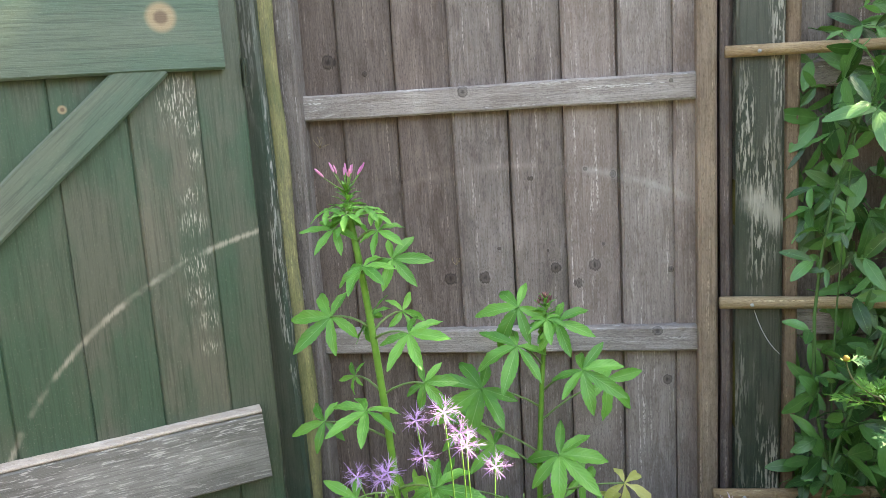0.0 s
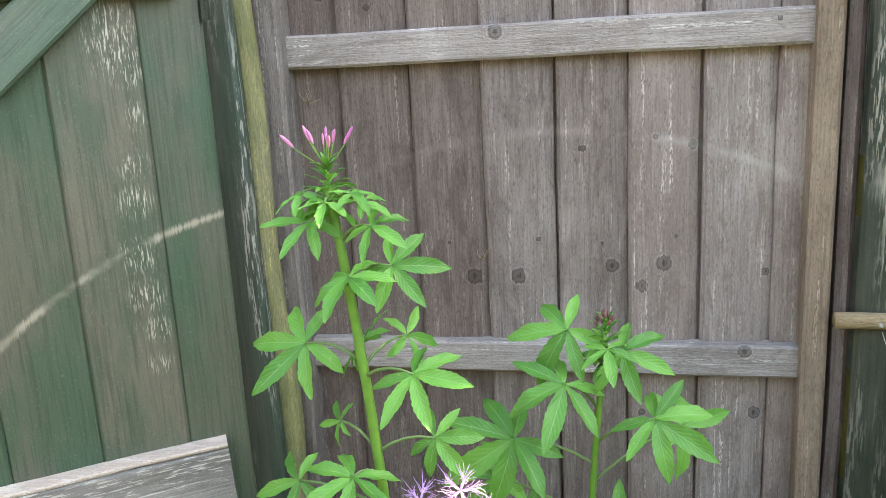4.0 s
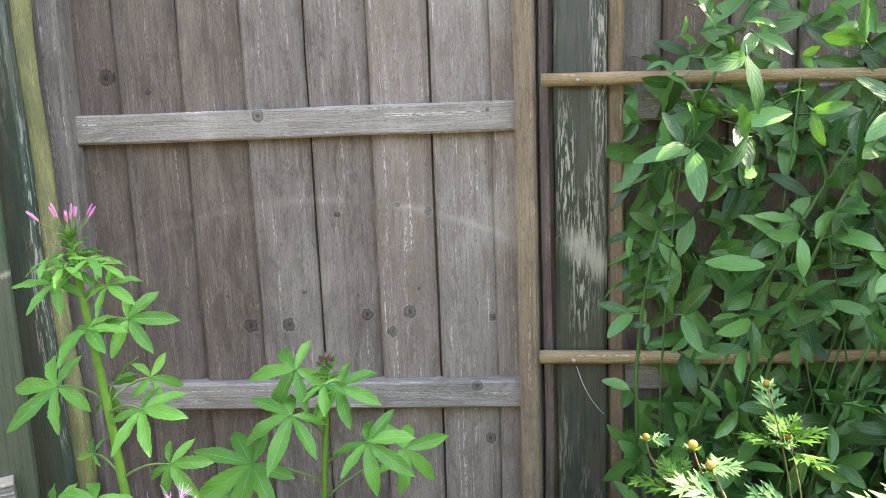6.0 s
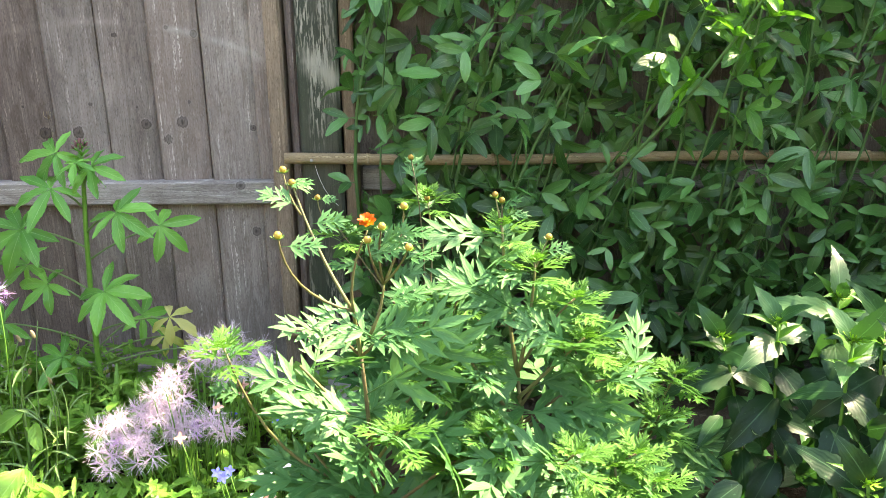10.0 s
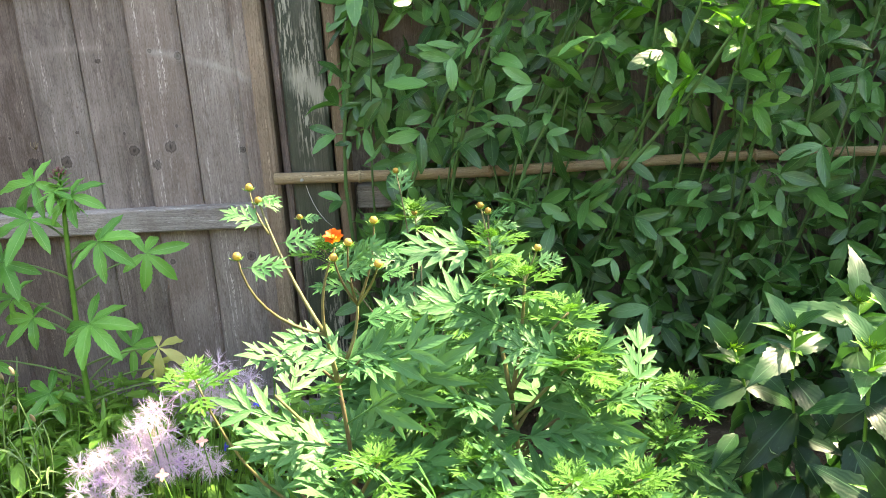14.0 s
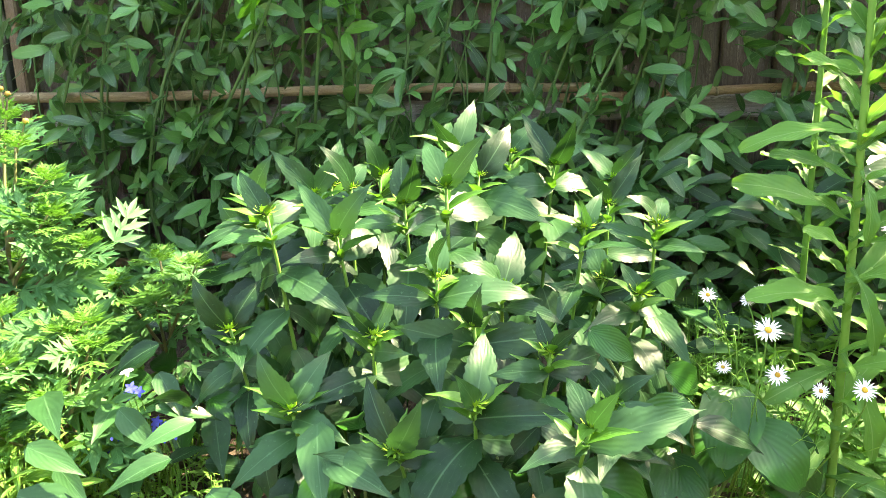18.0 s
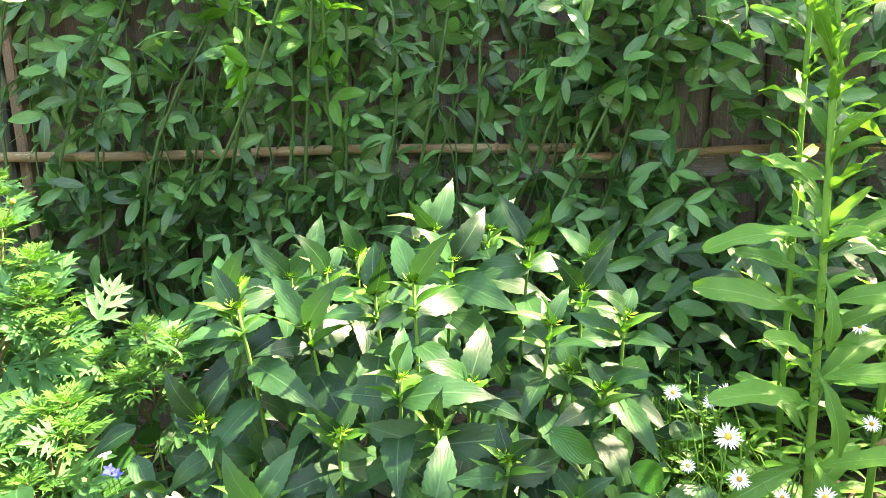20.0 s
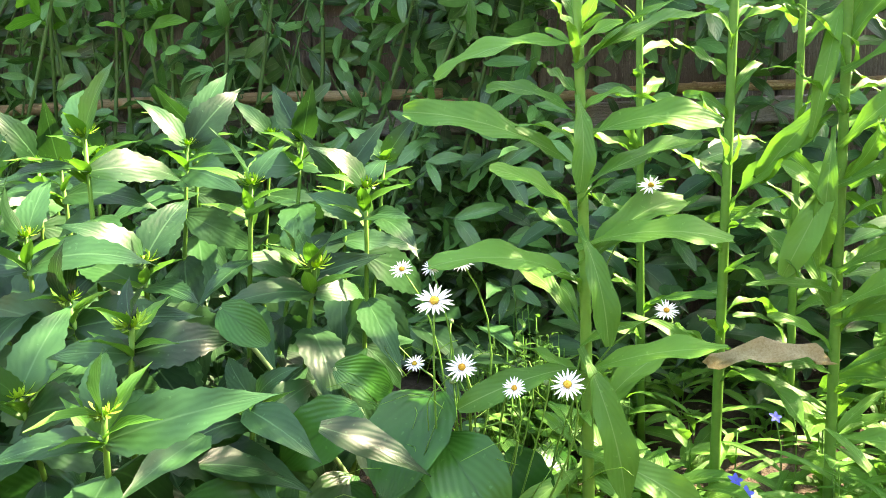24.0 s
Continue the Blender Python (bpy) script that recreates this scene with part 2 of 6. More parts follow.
def leafy(name, low, high, vein=(0.2, 0.3, 0.08), rough=0.42, sheer=0.35, ribs=9.0, slant=0.7, rib_force=0.25, spec=0.4, relief=0.5):
    """A leaf: tone by leaf, mottling, a pale midrib and side veins from its UV, light passing through."""
    n = Nodes(name, rough, spec)
    uv = n.tree.nodes.new("ShaderNodeSeparateXYZ")
    n.put(uv.inputs[0], n.tree.nodes.new("ShaderNodeTexCoord").outputs["UV"])
    side = n.math("ABSOLUTE", n.math("SUBTRACT", uv.outputs[0], 0.5))
    r = n.random()
    mottle = n.noise(n.coords("world", (1, 1, 1)), 55.0, 3, 0.6)
    tone = n.math("ADD", n.math("MULTIPLY", r, 0.75), n.math("MULTIPLY", mottle, 0.4), True)
    c = n.mix(n.ramp(tone, 0.1, 1.0), low, high)
    wave = n.math("FRACT", n.math("MULTIPLY", n.math("SUBTRACT", uv.outputs[1], n.math("MULTIPLY", side, slant)), ribs))
    near = n.math("ABSOLUTE", n.math("SUBTRACT", wave, 0.5))
    rib = n.ramp(near, 0.0, 0.06, 1.0, 0.0)
    mid = n.ramp(side, 0.0, 0.035, 1.0, 0.0)
    c = n.mix(n.math("MULTIPLY", rib, rib_force), c, vein)
    c = n.mix(n.math("MULTIPLY", mid, 0.6), c, vein)
    spot = n.ramp(n.noise(n.coords("world", (1, 1, 1)), 190.0, 2, 0.5), 0.66, 0.74, 0.0, 0.3)
    c = n.mix(spot, c, tuple(min(0.6, v * 1.8 + 0.03) for v in high))
    n.colour(c)
    bulge = n.math("SUBTRACT", n.ramp(near, 0.0, 0.5), n.math("MULTIPLY", mid, 0.6))
    nor = n.bump(n.math("ADD", bulge, n.math("MULTIPLY", mottle, 0.8)), relief, 0.0006)
    glow = n.tree.nodes.new("ShaderNodeBsdfTranslucent")
    n.put(glow.inputs[0], n.mix(0.5, c, tuple(min(1, v * k) for v, k in zip(high, (1.6, 1.8, 0.7))), "MIX"))
    n.put(glow.inputs[1], nor)
    mixer = n.tree.nodes.new("ShaderNodeMixShader")
    mixer.inputs[0].default_value = sheer
    n.tree.links.new(n.bsdf.outputs[0], mixer.inputs[1])
    n.tree.links.new(glow.outputs[0], mixer.inputs[2])
    n.tree.links.new(mixer.outputs[0], n.out.inputs[0])
    return n.mat


def plain(name, a, b, rough=0.6, scale=40.0, relief=0.3, sheer=0.0, spec=0.3):
    """A small thing's own colour, with mottling and fine relief."""
    n = Nodes(name, rough, spec)
    r = n.random()
    m = n.noise(n.coords("Object"), scale, 4, 0.6)
    c = n.mix(n.ramp(n.math("ADD", n.math("MULTIPLY", m, 0.8), n.math("MULTIPLY", r, 0.4)), 0.2, 0.95), a, b)
    n.colour(c)
    n.bump(m, relief, 0.002)
    if sheer:
        glow = n.tree.nodes.new("ShaderNodeBsdfTranslucent")
        n.put(glow.inputs[0], c)
        mixer = n.tree.nodes.new("ShaderNodeMixShader")
        mixer.inputs[0].default_value = sheer
        n.tree.links.new(n.bsdf.outputs[0], mixer.inputs[1])
        n.tree.links.new(glow.outputs[0], mixer.inputs[2])
        n.tree.links.new(mixer.outputs[0], n.out.inputs[0])
    return n.mat


ARC_FENCE = ((0.07, 1.455, -0.01), 0.80, 0.012, 0.18)
ARC_GATE = ((-0.281, 1.352, 0.058), 0.66, 0.008, 0.7)
ARC_POST = ((0.07, 1.385, -0.01), 0.845, 0.035, 0.8)
KNOTS = [(x, 1.452, z, r) for x, z, r in ((-0.057, 0.568, 0.013), (0.012, 0.569, 0.013), (0.154, 0.585, 0.011), (0.230, 0.589, 0.012), (0.375, 0.575, 0.007), (-0.141, 0.768, 0.006), (0.111, 0.764, 0.007),
         (0.216, 0.778, 0.006), (0.269, 0.765, 0.008), (0.140, 0.621, 0.004), (0.044, 0.627, 0.004), (0.247, 0.630, 0.004), (-0.096, 0.623, 0.006), (-0.277, 1.011, 0.015), (-0.204, 0.984, 0.006),
         (0.365, 0.353, 0.010), (0.198, 0.554, 0.011), (0.198, 0.349, 0.008))]
M_BOARD = wood("weathered_board", (0.292, 0.254, 0.232), (0.112, 0.090, 0.080), arc=ARC_FENCE, knots=KNOTS)
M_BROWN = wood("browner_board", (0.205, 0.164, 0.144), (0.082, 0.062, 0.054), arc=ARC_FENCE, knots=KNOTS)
# Greyer right-hand boards; bounced sunlight is worked into their lighter tone too.
M_PALE = wood("paler_board", (0.400, 0.360, 0.335), (0.162, 0.135, 0.122), arc=ARC_FENCE, knots=KNOTS)
M_RAIL = wood("weathered_rail", (0.42, 0.395, 0.372), (0.18, 0.16, 0.15), axis="x", knots=((-0.009, 1.427, 0.937, 0.011), (0.345, 1.427, 0.460, 0.010), (0.376, 1.427, 0.934, 0.004)))
M_STILE = wood("brown_stile", (0.33, 0.255, 0.192), (0.145, 0.106, 0.076))
M_STRIP = wood("light_strip", (0.29, 0.215, 0.15), (0.14, 0.10, 0.068))
M_BATTEN = wood("grey_batten", (0.20, 0.165, 0.15), (0.09, 0.07, 0.065))
M_FRAME = wood("grey_frame", (0.30, 0.275, 0.258), (0.10, 0.088, 0.08))
M_MOSS = wood("mossy_strip", (0.13, 0.13, 0.025), (0.06, 0.06, 0.015))
GATE_CHIPS = ((-0.480, 1.213, 0.956, 0.040), (-0.468, 1.219, 0.920, 0.040), (-0.464, 1.222, 0.847, 0.026), (-0.474, 1.216, 0.785, 0.028), (-0.473, 1.216, 0.735, 0.030), (-0.477, 1.214, 0.658, 0.030), (-0.473, 1.216, 0.600, 0.032), (-0.471, 1.217, 0.550, 0.030), (-0.474, 1.216, 0.500, 0.026))
M_GATE = painted("green_paint", (0.044, 0.088, 0.056), (0.094, 0.098, 0.074), arc=ARC_GATE, pale=(0.40, 0.36, 0.29), zone_at=0.70, flake=0.56, knots=((-0.648, 1.129, 0.947, 0.006),))
M_GATE_WORN = painted("flaking_green_paint", (0.060, 0.090, 0.062), (0.130, 0.122, 0.094), arc=ARC_GATE, pale=(0.50, 0.47, 0.40), zone_at=0.72, flake=0.53, chipped=GATE_CHIPS)
M_GATE_RAIL = painted("green_rail_paint", (0.078, 0.125, 0.092), (0.125, 0.145, 0.112), axis="x", zone_at=0.68, space="Object", knots=((-0.485, 1.194, 1.091, 0.020),))
M_GREY_RAIL = painted("worn_grey_rail", (0.15, 0.15, 0.14), (0.25, 0.25, 0.235), axis="x", zone_at=0.40, space="Object", pale=(0.46, 0.45, 0.42))
# Near-white wood standing for light on the ledge's top face.
M_LIT_EDGE = wood("lit_edge", (0.62, 0.60, 0.55), (0.36, 0.34, 0.30), axis="x")
M_DARK = painted("dark_post_paint", (0.024, 0.038, 0.027), (0.062, 0.068, 0.052), zone_at=0.46, arc=ARC_POST, pale=(0.34, 0.33, 0.28), flake=0.49)
M_GATEPOST = painted("gate_post_paint", (0.030, 0.058, 0.042), (0.065, 0.075, 0.058), zone_at=0.48, pale=(0.30, 0.31, 0.28), flake=0.52)
M_LOG = wood("lichen_pole", (0.42, 0.38, 0.17), (0.12, 0.13, 0.095), green=0.6)
M_CANE = wood("dry_cane", (0.42, 0.33, 0.20), (0.24, 0.17, 0.10), axis="x", rough=0.55)
M_METAL = plain("steel", (0.25, 0.25, 0.24), (0.4, 0.39, 0.37), 0.4, 300, 0.1)
M_STONE = plain("pale_stone", (0.20, 0.195, 0.18), (0.36, 0.35, 0.33), 0.9, 30, 0.6)

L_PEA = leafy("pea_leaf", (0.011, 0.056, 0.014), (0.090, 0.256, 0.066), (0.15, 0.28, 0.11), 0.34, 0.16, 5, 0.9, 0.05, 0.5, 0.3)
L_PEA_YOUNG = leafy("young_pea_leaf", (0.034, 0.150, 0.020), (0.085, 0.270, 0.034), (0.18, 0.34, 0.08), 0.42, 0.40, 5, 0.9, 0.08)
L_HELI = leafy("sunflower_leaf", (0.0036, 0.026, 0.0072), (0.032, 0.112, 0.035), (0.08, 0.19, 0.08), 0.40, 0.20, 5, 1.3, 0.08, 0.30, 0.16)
L_YOUNG = leafy("young_sunflower_leaf", (0.036, 0.145, 0.018), (0.075, 0.22, 0.028), (0.13, 0.28, 0.07), 0.46, 0.32, 5, 1.3, 0.06, 0.3, 0.14)
L_TALL = leafy("tall_stem_leaf", (0.045, 0.152, 0.024), (0.104, 0.268, 0.044), (0.21, 0.37, 0.12), 0.48, 0.32, 8, 0.8, 0.05, 0.25, 0.25)
L_CLEO = leafy("palmate_leaf", (0.050, 0.198, 0.034), (0.126, 0.365, 0.066), (0.27, 0.46, 0.17), 0.36, 0.24, 8, 0.6, 0.07, 0.36, 0.42)
L_COSM = leafy("cut_leaf", (0.038, 0.146, 0.047), (0.092, 0.250, 0.090), (0.16, 0.30, 0.11), 0.48, 0.26, 5, 0.6, 0.08, 0.28, 0.25)
L_TIP = leafy("young_cut_leaf", (0.055, 0.185, 0.031), (0.102, 0.268, 0.050), (0.18, 0.34, 0.1), 0.5, 0.34, 7, 0.6, 0.1, 0.25)
L_BROAD = leafy("puckered_leaf", (0.010, 0.066, 0.008), (0.026, 0.125, 0.017), (0.012, 0.060, 0.010), 0.32, 0.16, 5, 2.0, 0.10, 0.32, 0.26)
L_LOW = leafy("seedling_leaf", (0.080, 0.225, 0.036), (0.190, 0.390, 0.070), (0.24, 0.40, 0.12), 0.45, 0.38, 5, 0.7, 0.1)
L_YELLOW = leafy("yellowed_leaf", (0.38, 0.42, 0.12), (0.54, 0.54, 0.22), (0.5, 0.55, 0.25), 0.5, 0.4, 9, 0.7, 0.15)
L_BLEACHED = plain("bleached_leaf", (0.52, 0.49, 0.36), (0.72, 0.70, 0.58), 0.7, 70, 0.4, 0.25)
L_DRY = plain("withered_leaf", (0.22, 0.155, 0.075), (0.44, 0.37, 0.22), 0.8, 60, 0.5, 0.25)
S_GREEN = plain("green_stem", (0.065, 0.185, 0.028), (0.12, 0.28, 0.045), 0.5, 80, 0.3)
S_PALE = plain("pale_stem", (0.085, 0.165, 0.055), (0.14, 0.235, 0.085), 0.5, 80, 0.3)
S_PEA = plain("pea_stem", (0.050, 0.120, 0.036), (0.085, 0.175, 0.058), 0.55, 80, 0.3)
S_RED = plain("reddish_stem", (0.10, 0.075, 0.04), (0.17, 0.18, 0.07), 0.55, 60, 0.3)
F_PINK = plain("magenta_petal", (0.55, 0.06, 0.33), (0.75, 0.20, 0.52), 0.5, 90, 0.2, 0.3)
F_DARK = plain("purple_bud", (0.10, 0.045, 0.055), (0.20, 0.10, 0.09), 0.5, 120, 0.2)
F_BUD = plain("pink_bud", (0.46, 0.10, 0.32), (0.68, 0.30, 0.52), 0.5, 120, 0.2, 0.2)
F_LILAC = plain("lilac_petal", (0.54, 0.39, 0.55), (0.78, 0.67, 0.79), 0.55, 90, 0.2, 0.3)
F_MAUVE = plain("mauve_petal", (0.40, 0.22, 0.56), (0.62, 0.42, 0.74), 0.55, 90, 0.2, 0.3)
F_ORANGE = plain("orange_petal", (0.50, 0.075, 0.004), (0.62, 0.14, 0.01), 0.5, 90, 0.2, 0.25)
F_GOLD = plain("golden_bud", (0.22, 0.13, 0.03), (0.46, 0.30, 0.06), 0.6, 200, 0.5)
F_WHITE = plain("white_petal", (0.74, 0.73, 0.80), (0.86, 0.85, 0.88), 0.5, 90, 0.15, 0.25)
F_DISC = plain("ochre_disc", (0.42, 0.22, 0.02), (0.62, 0.42, 0.05), 0.7, 600, 0.8)
F_BLUE = plain("blue_petal", (0.05, 0.07, 0.60), (0.12, 0.16, 0.78), 0.5, 90, 0.2, 0.25)
F_SALMON = plain("salmon_petal", (0.80, 0.34, 0.28), (0.88, 0.55, 0.48), 0.5, 90, 0.2, 0.25)
F_LIME = plain("lime_bud", (0.16, 0.36, 0.03), (0.28, 0.50, 0.05), 0.6, 300, 0.6)


# ---- mesh helpers ----
def shape(name, verts, faces, mat, uvs=None, smooth=True):
    me = bpy.data.meshes.new(name)
    me.from_pydata([tuple(v) for v in verts], [], faces)
    if uvs is not None:
        layer = me.uv_layers.new(name="UVMap")
        loops = np.empty(len(me.loops), dtype=np.int32)
        me.loops.foreach_get("vertex_index", loops)
        layer.data.foreach_set("uv", np.asarray(uvs, dtype=np.float32)[loops].ravel())
    if smooth:
        me.polygons.foreach_set("use_smooth", [True] * len(me.polygons))
    me.materials.append(mat)
    me.update()
    return me


def part(name, me, parent, m=None, label=""):
    ob = new(name, me)
    ob.parent = parent
    if m is not None:
        ob.matrix_basis = m
    return tagged(ob, label)


def thing(name, at, label, category, group="", kind=""):
    ob = new(name)
    ob.location = at
    ob.empty_display_size = 0.02
    return tagged(ob, label, category, group, kind)


def orient(p, d, n=(0, 0, 1), s=1.0):
    """A pose at p with x along d and z as near to n as it goes."""
    x = Vector(d).normalized()
    z = Vector(n) - Vector(n).dot(x) * x
    if z.length < 1e-4:
        z = x.orthogonal()
    z.normalize()
    y = z.cross(x)
    m = Matrix((x * s, y * s, z * s)).transposed().to_4x4()
    m.translation = p
    return m


OVAL = lambda v: math.sin(math.pi * v ** 0.95) ** 0.62
OVATE = lambda v: (v ** 0.6) * (1 - v) ** 1.4 / 0.385
LANCE = lambda v: (v ** 0.75) * (1 - v) ** 0.55 / 0.53
SWORD = lambda v: (v ** 0.6) * (1 - v) ** 0.75 / 0.505
STRAP = lambda v: min(1.0, v * 9) * min(1.0, (1 - v) * 5) ** 0.6
OBLAN = lambda v: max(0.16, (v ** 1.1) * (1 - v) ** 0.55 / 0.45)
LOBE = lambda v: min(1.0, (v / 0.22) ** 0.7) * min(1.0, (1 - v) / 0.42) ** 0.9
PLUMP = lambda v: (math.sin(math.pi * v ** 0.85) ** 0.55)


def blade(width, prof, rows=7, droop=0.6, fold=0.25, wave=0.0, teeth=0.0, lift=0.0, curl=0.0, twist=0.0):
    """A leaf of length 1 along x, twisted towards its tip: its vertices, faces and UVs."""
    vs, fs, uv = [], [], []
    x = z = 0.0
    cols = (-1.0, -0.5, 0.0, 0.5, 1.0)
    for i in range(rows + 1):
        v = i / rows
        a = lift - droop * v
        if i:
            x += math.cos(a) / rows
            z += math.sin(a) / rows
        w = width / 2 * max(0.02, prof(min(0.985, max(0.015, v))))
        if teeth and 0 < i < rows:
            w *= 1 + teeth * (1 if i % 2 else -1)
        for u in cols:
            rip = wave * width * math.sin(v * 17 + u * 2.2) * abs(u)
            up = fold * abs(u) * w - curl * u * u * w + rip
            ct, st = math.cos(twist * v * v), math.sin(twist * v * v)
            side, up = u * w * ct - up * st, u * w * st + up * ct
            vs.append((x - math.sin(a) * up, side, z + math.cos(a) * up))
            uv.append(((u + 1) / 2, v))
    k = len(cols)
    for i in range(rows):
        for j in range(k - 1):
            fs.append((i * k + j, i * k + j + 1, (i + 1) * k + j + 1, (i + 1) * k + j))
    return vs, fs, uv


def tube(pts, r0, r1=None, sides=6, flat=1.0):
    """A tapering stem through points; flat widens it one way."""
    r1 = r0 if r1 is None else r1
    pts = [Vector(p) for p in pts]
    vs, fs, uv = [], [], []
    n = len(pts)
    ref = Vector((0.31, -0.87, 0.38))
    for i, p in enumerate(pts):
        d = (pts[min(i + 1, n - 1)] - pts[max(i - 1, 0)]).normalized()
        a = d.cross(ref)
        a = a.normalized() if a.length > 1e-3 else d.orthogonal().normalized()
        b = d.cross(a)
        r = r0 + (r1 - r0) * i / max(1, n - 1)
        for k in range(sides):
            t = 2 * math.pi * k / sides
            vs.append(p + a * (math.cos(t) * r * flat) + b * (math.sin(t) * r))
            uv.append((k / sides, i / n))
    for i in range(n - 1):
        for k in range(sides):
            k2 = (k + 1) % sides
            fs.append((i * sides + k, i * sides + k2, (i + 1) * sides + k2, (i + 1) * sides + k))
    fs.append(tuple(range(sides))[::-1])
    fs.append(tuple(range((n - 1) * sides, n * sides)))
    return vs, fs, uv


def bend(a, b, sag=(0, 0, 0), n=7):
    """Points on a curve from a to b, pushed out by sag in the middle."""
    a, b, s = Vector(a), Vector(b), Vector(sag)
    return [a.lerp(b, i / (n - 1)) + s * (4 * (i / (n - 1)) * (1 - i / (n - 1))) for i in range(n)]


def join(pieces):
    """Several (vertices, faces, UVs[, pose]) as one."""
    vs, fs, uv = [], [], []
    for piece in pieces:
        v, f, u = piece[:3]
        k = len(vs)
        if len(piece) > 3:
            v = [piece[3] @ Vector(p) for p in v]
        vs.extend(v)
        fs.extend(tuple(i + k for i in face) for face in f)
        uv.extend(u)
    return vs, fs, uv


def ball(r, rings=5, sides=8, sx=1.0, sz=1.0):
    vs, fs, uv = [], [], []
    for i in range(rings + 1):
        t = math.pi * i / rings
        for k in range(sides):
            p = 2 * math.pi * k / sides
            q = max(0.02, math.sin(t))
            vs.append((r * sx * q * math.cos(p), r * sx * q * math.sin(p), -r * sz * math.cos(t)))
            uv.append((k / sides, i / rings))
    for i in range(rings):
        for k in range(sides):
            fs.append((i * sides + k, i * sides + (k + 1) % sides, (i + 1) * sides + (k + 1) % sides, (i + 1) * sides + k))
    return vs, fs, uv


def made(name, geo, mat, smooth=True):
    return shape(name, geo[0], geo[1], mat, geo[2], smooth)


def plank(name, w, h, t, mat, bevel=0.003, taper=1.0, warp=0.0, seed=0):
    """An upright board, w wide (x), h high (z), t thick (y, front at 0): worn edges, slight warp. taper thins its right edge."""
    rn = random.Random(seed)
    bm = bmesh.new()
    rows = max(2, int(h / 0.12))
    section = [(-w / 2 + bevel, 0), (-w / 2, bevel), (-w / 2, t), (w / 2, t), (w / 2, t * taper + bevel * (1 - taper)), (w / 2 - bevel, t * taper)]
    ring = []
    for i in range(rows + 1):
        z = h * i / rows
        dx, dy = rn.uniform(-1, 1) * warp, rn.uniform(-1, 1) * warp
        ring.append([bm.verts.new((x + dx, y + dy, z)) for x, y in section])
    k = len(section)
    for a, b in zip(ring, ring[1:]):
        for i in range(k):
            bm.faces.new((a[i], a[(i + 1) % k], b[(i + 1) % k], b[i]))
    bm.faces.new(ring[0][::-1])
    bm.faces.new(ring[-1])
    bmesh.ops.recalc_face_normals(bm, faces=bm.faces)
    me = bpy.data.meshes.new(name)
    bm.to_mesh(me)
    bm.free()
    me.materials.append(mat)
    return me


def beam(name, length, h, t, mat, bevel=0.003, warp=0.0008, seed=0):
    """A lying rail along x from 0, its front at y 0, its foot at z 0."""
    me = plank(name, h, length, t, mat, bevel, 0.0, warp, seed)
    me.transform(Matrix(((0, 0, 1, 0), (0, 1, 0, 0), (-1, 0, 0, h / 2), (0, 0, 0, 1))))
    return me


# ---- ground ----
def ground_height(x, y):
    near = max(0.0, 1 - max(0.0, abs(x - 1) - 2.5) / 2) * max(0.0, 1 - max(0.0, abs(y - 0.6) - 1.2) / 2)
    return near * (0.035 * noise.noise((x * 2.1, y * 2.1, 0)) + 0.02 * noise.noise((x * 9, y * 9, 3)) + 0.008 * noise.noise((x * 30, y * 30, 5)))


def build_ground():
    xs = [-400, -120, -40, -15, -6, -3] + [-2 + 0.035 * i for i in range(172)] + [5, 8, 16, 40, 120, 400]
    ys = [-400, -120, -40, -15, -6, -3, -1.6] + [-0.8 + 0.035 * i for i in range(70)] + [2, 3, 6, 16, 40, 120, 400]
    vs = [(x, y, ground_height(x, y)) for y in ys for x in xs]
    k = len(xs)
    fs = [(j * k + i, j * k + i + 1, (j + 1) * k + i + 1, (j + 1) * k + i) for j in range(len(ys) - 1) for i in range(k - 1)]
    n = Nodes("soil", 0.95, 0.15)
    a = n.noise(n.coords("world"), 3.0, 6, 0.65)
    b = n.noise(n.coords("world"), 70.0, 5, 0.7)
    c = n.mix(n.ramp(a, 0.3, 0.7), (0.045, 0.032, 0.022), (0.085, 0.066, 0.046))
    c = n.mix(n.ramp(b, 0.55, 0.72, 0, 0.7), c, (0.15, 0.125, 0.095))
    edge = n.tree.nodes.new("ShaderNodeSeparateXYZ")
    n.put(edge.inputs[0], n.coords("world"))
    c = n.mix(n.ramp(edge.outputs[1], -0.9, -0.6, 1.0, 0.0), c, n.mix(n.ramp(a, 0.3, 0.7), (0.05, 0.075, 0.03), (0.085, 0.11, 0.045)))
    n.colour(c)
    n.bump(b, 0.9, 0.012)
    tagged(new("ground", shape("ground", vs, fs, n.mat)), "dark crumbly garden soil of a flower bed", "ground", kind="structure")


build_ground()


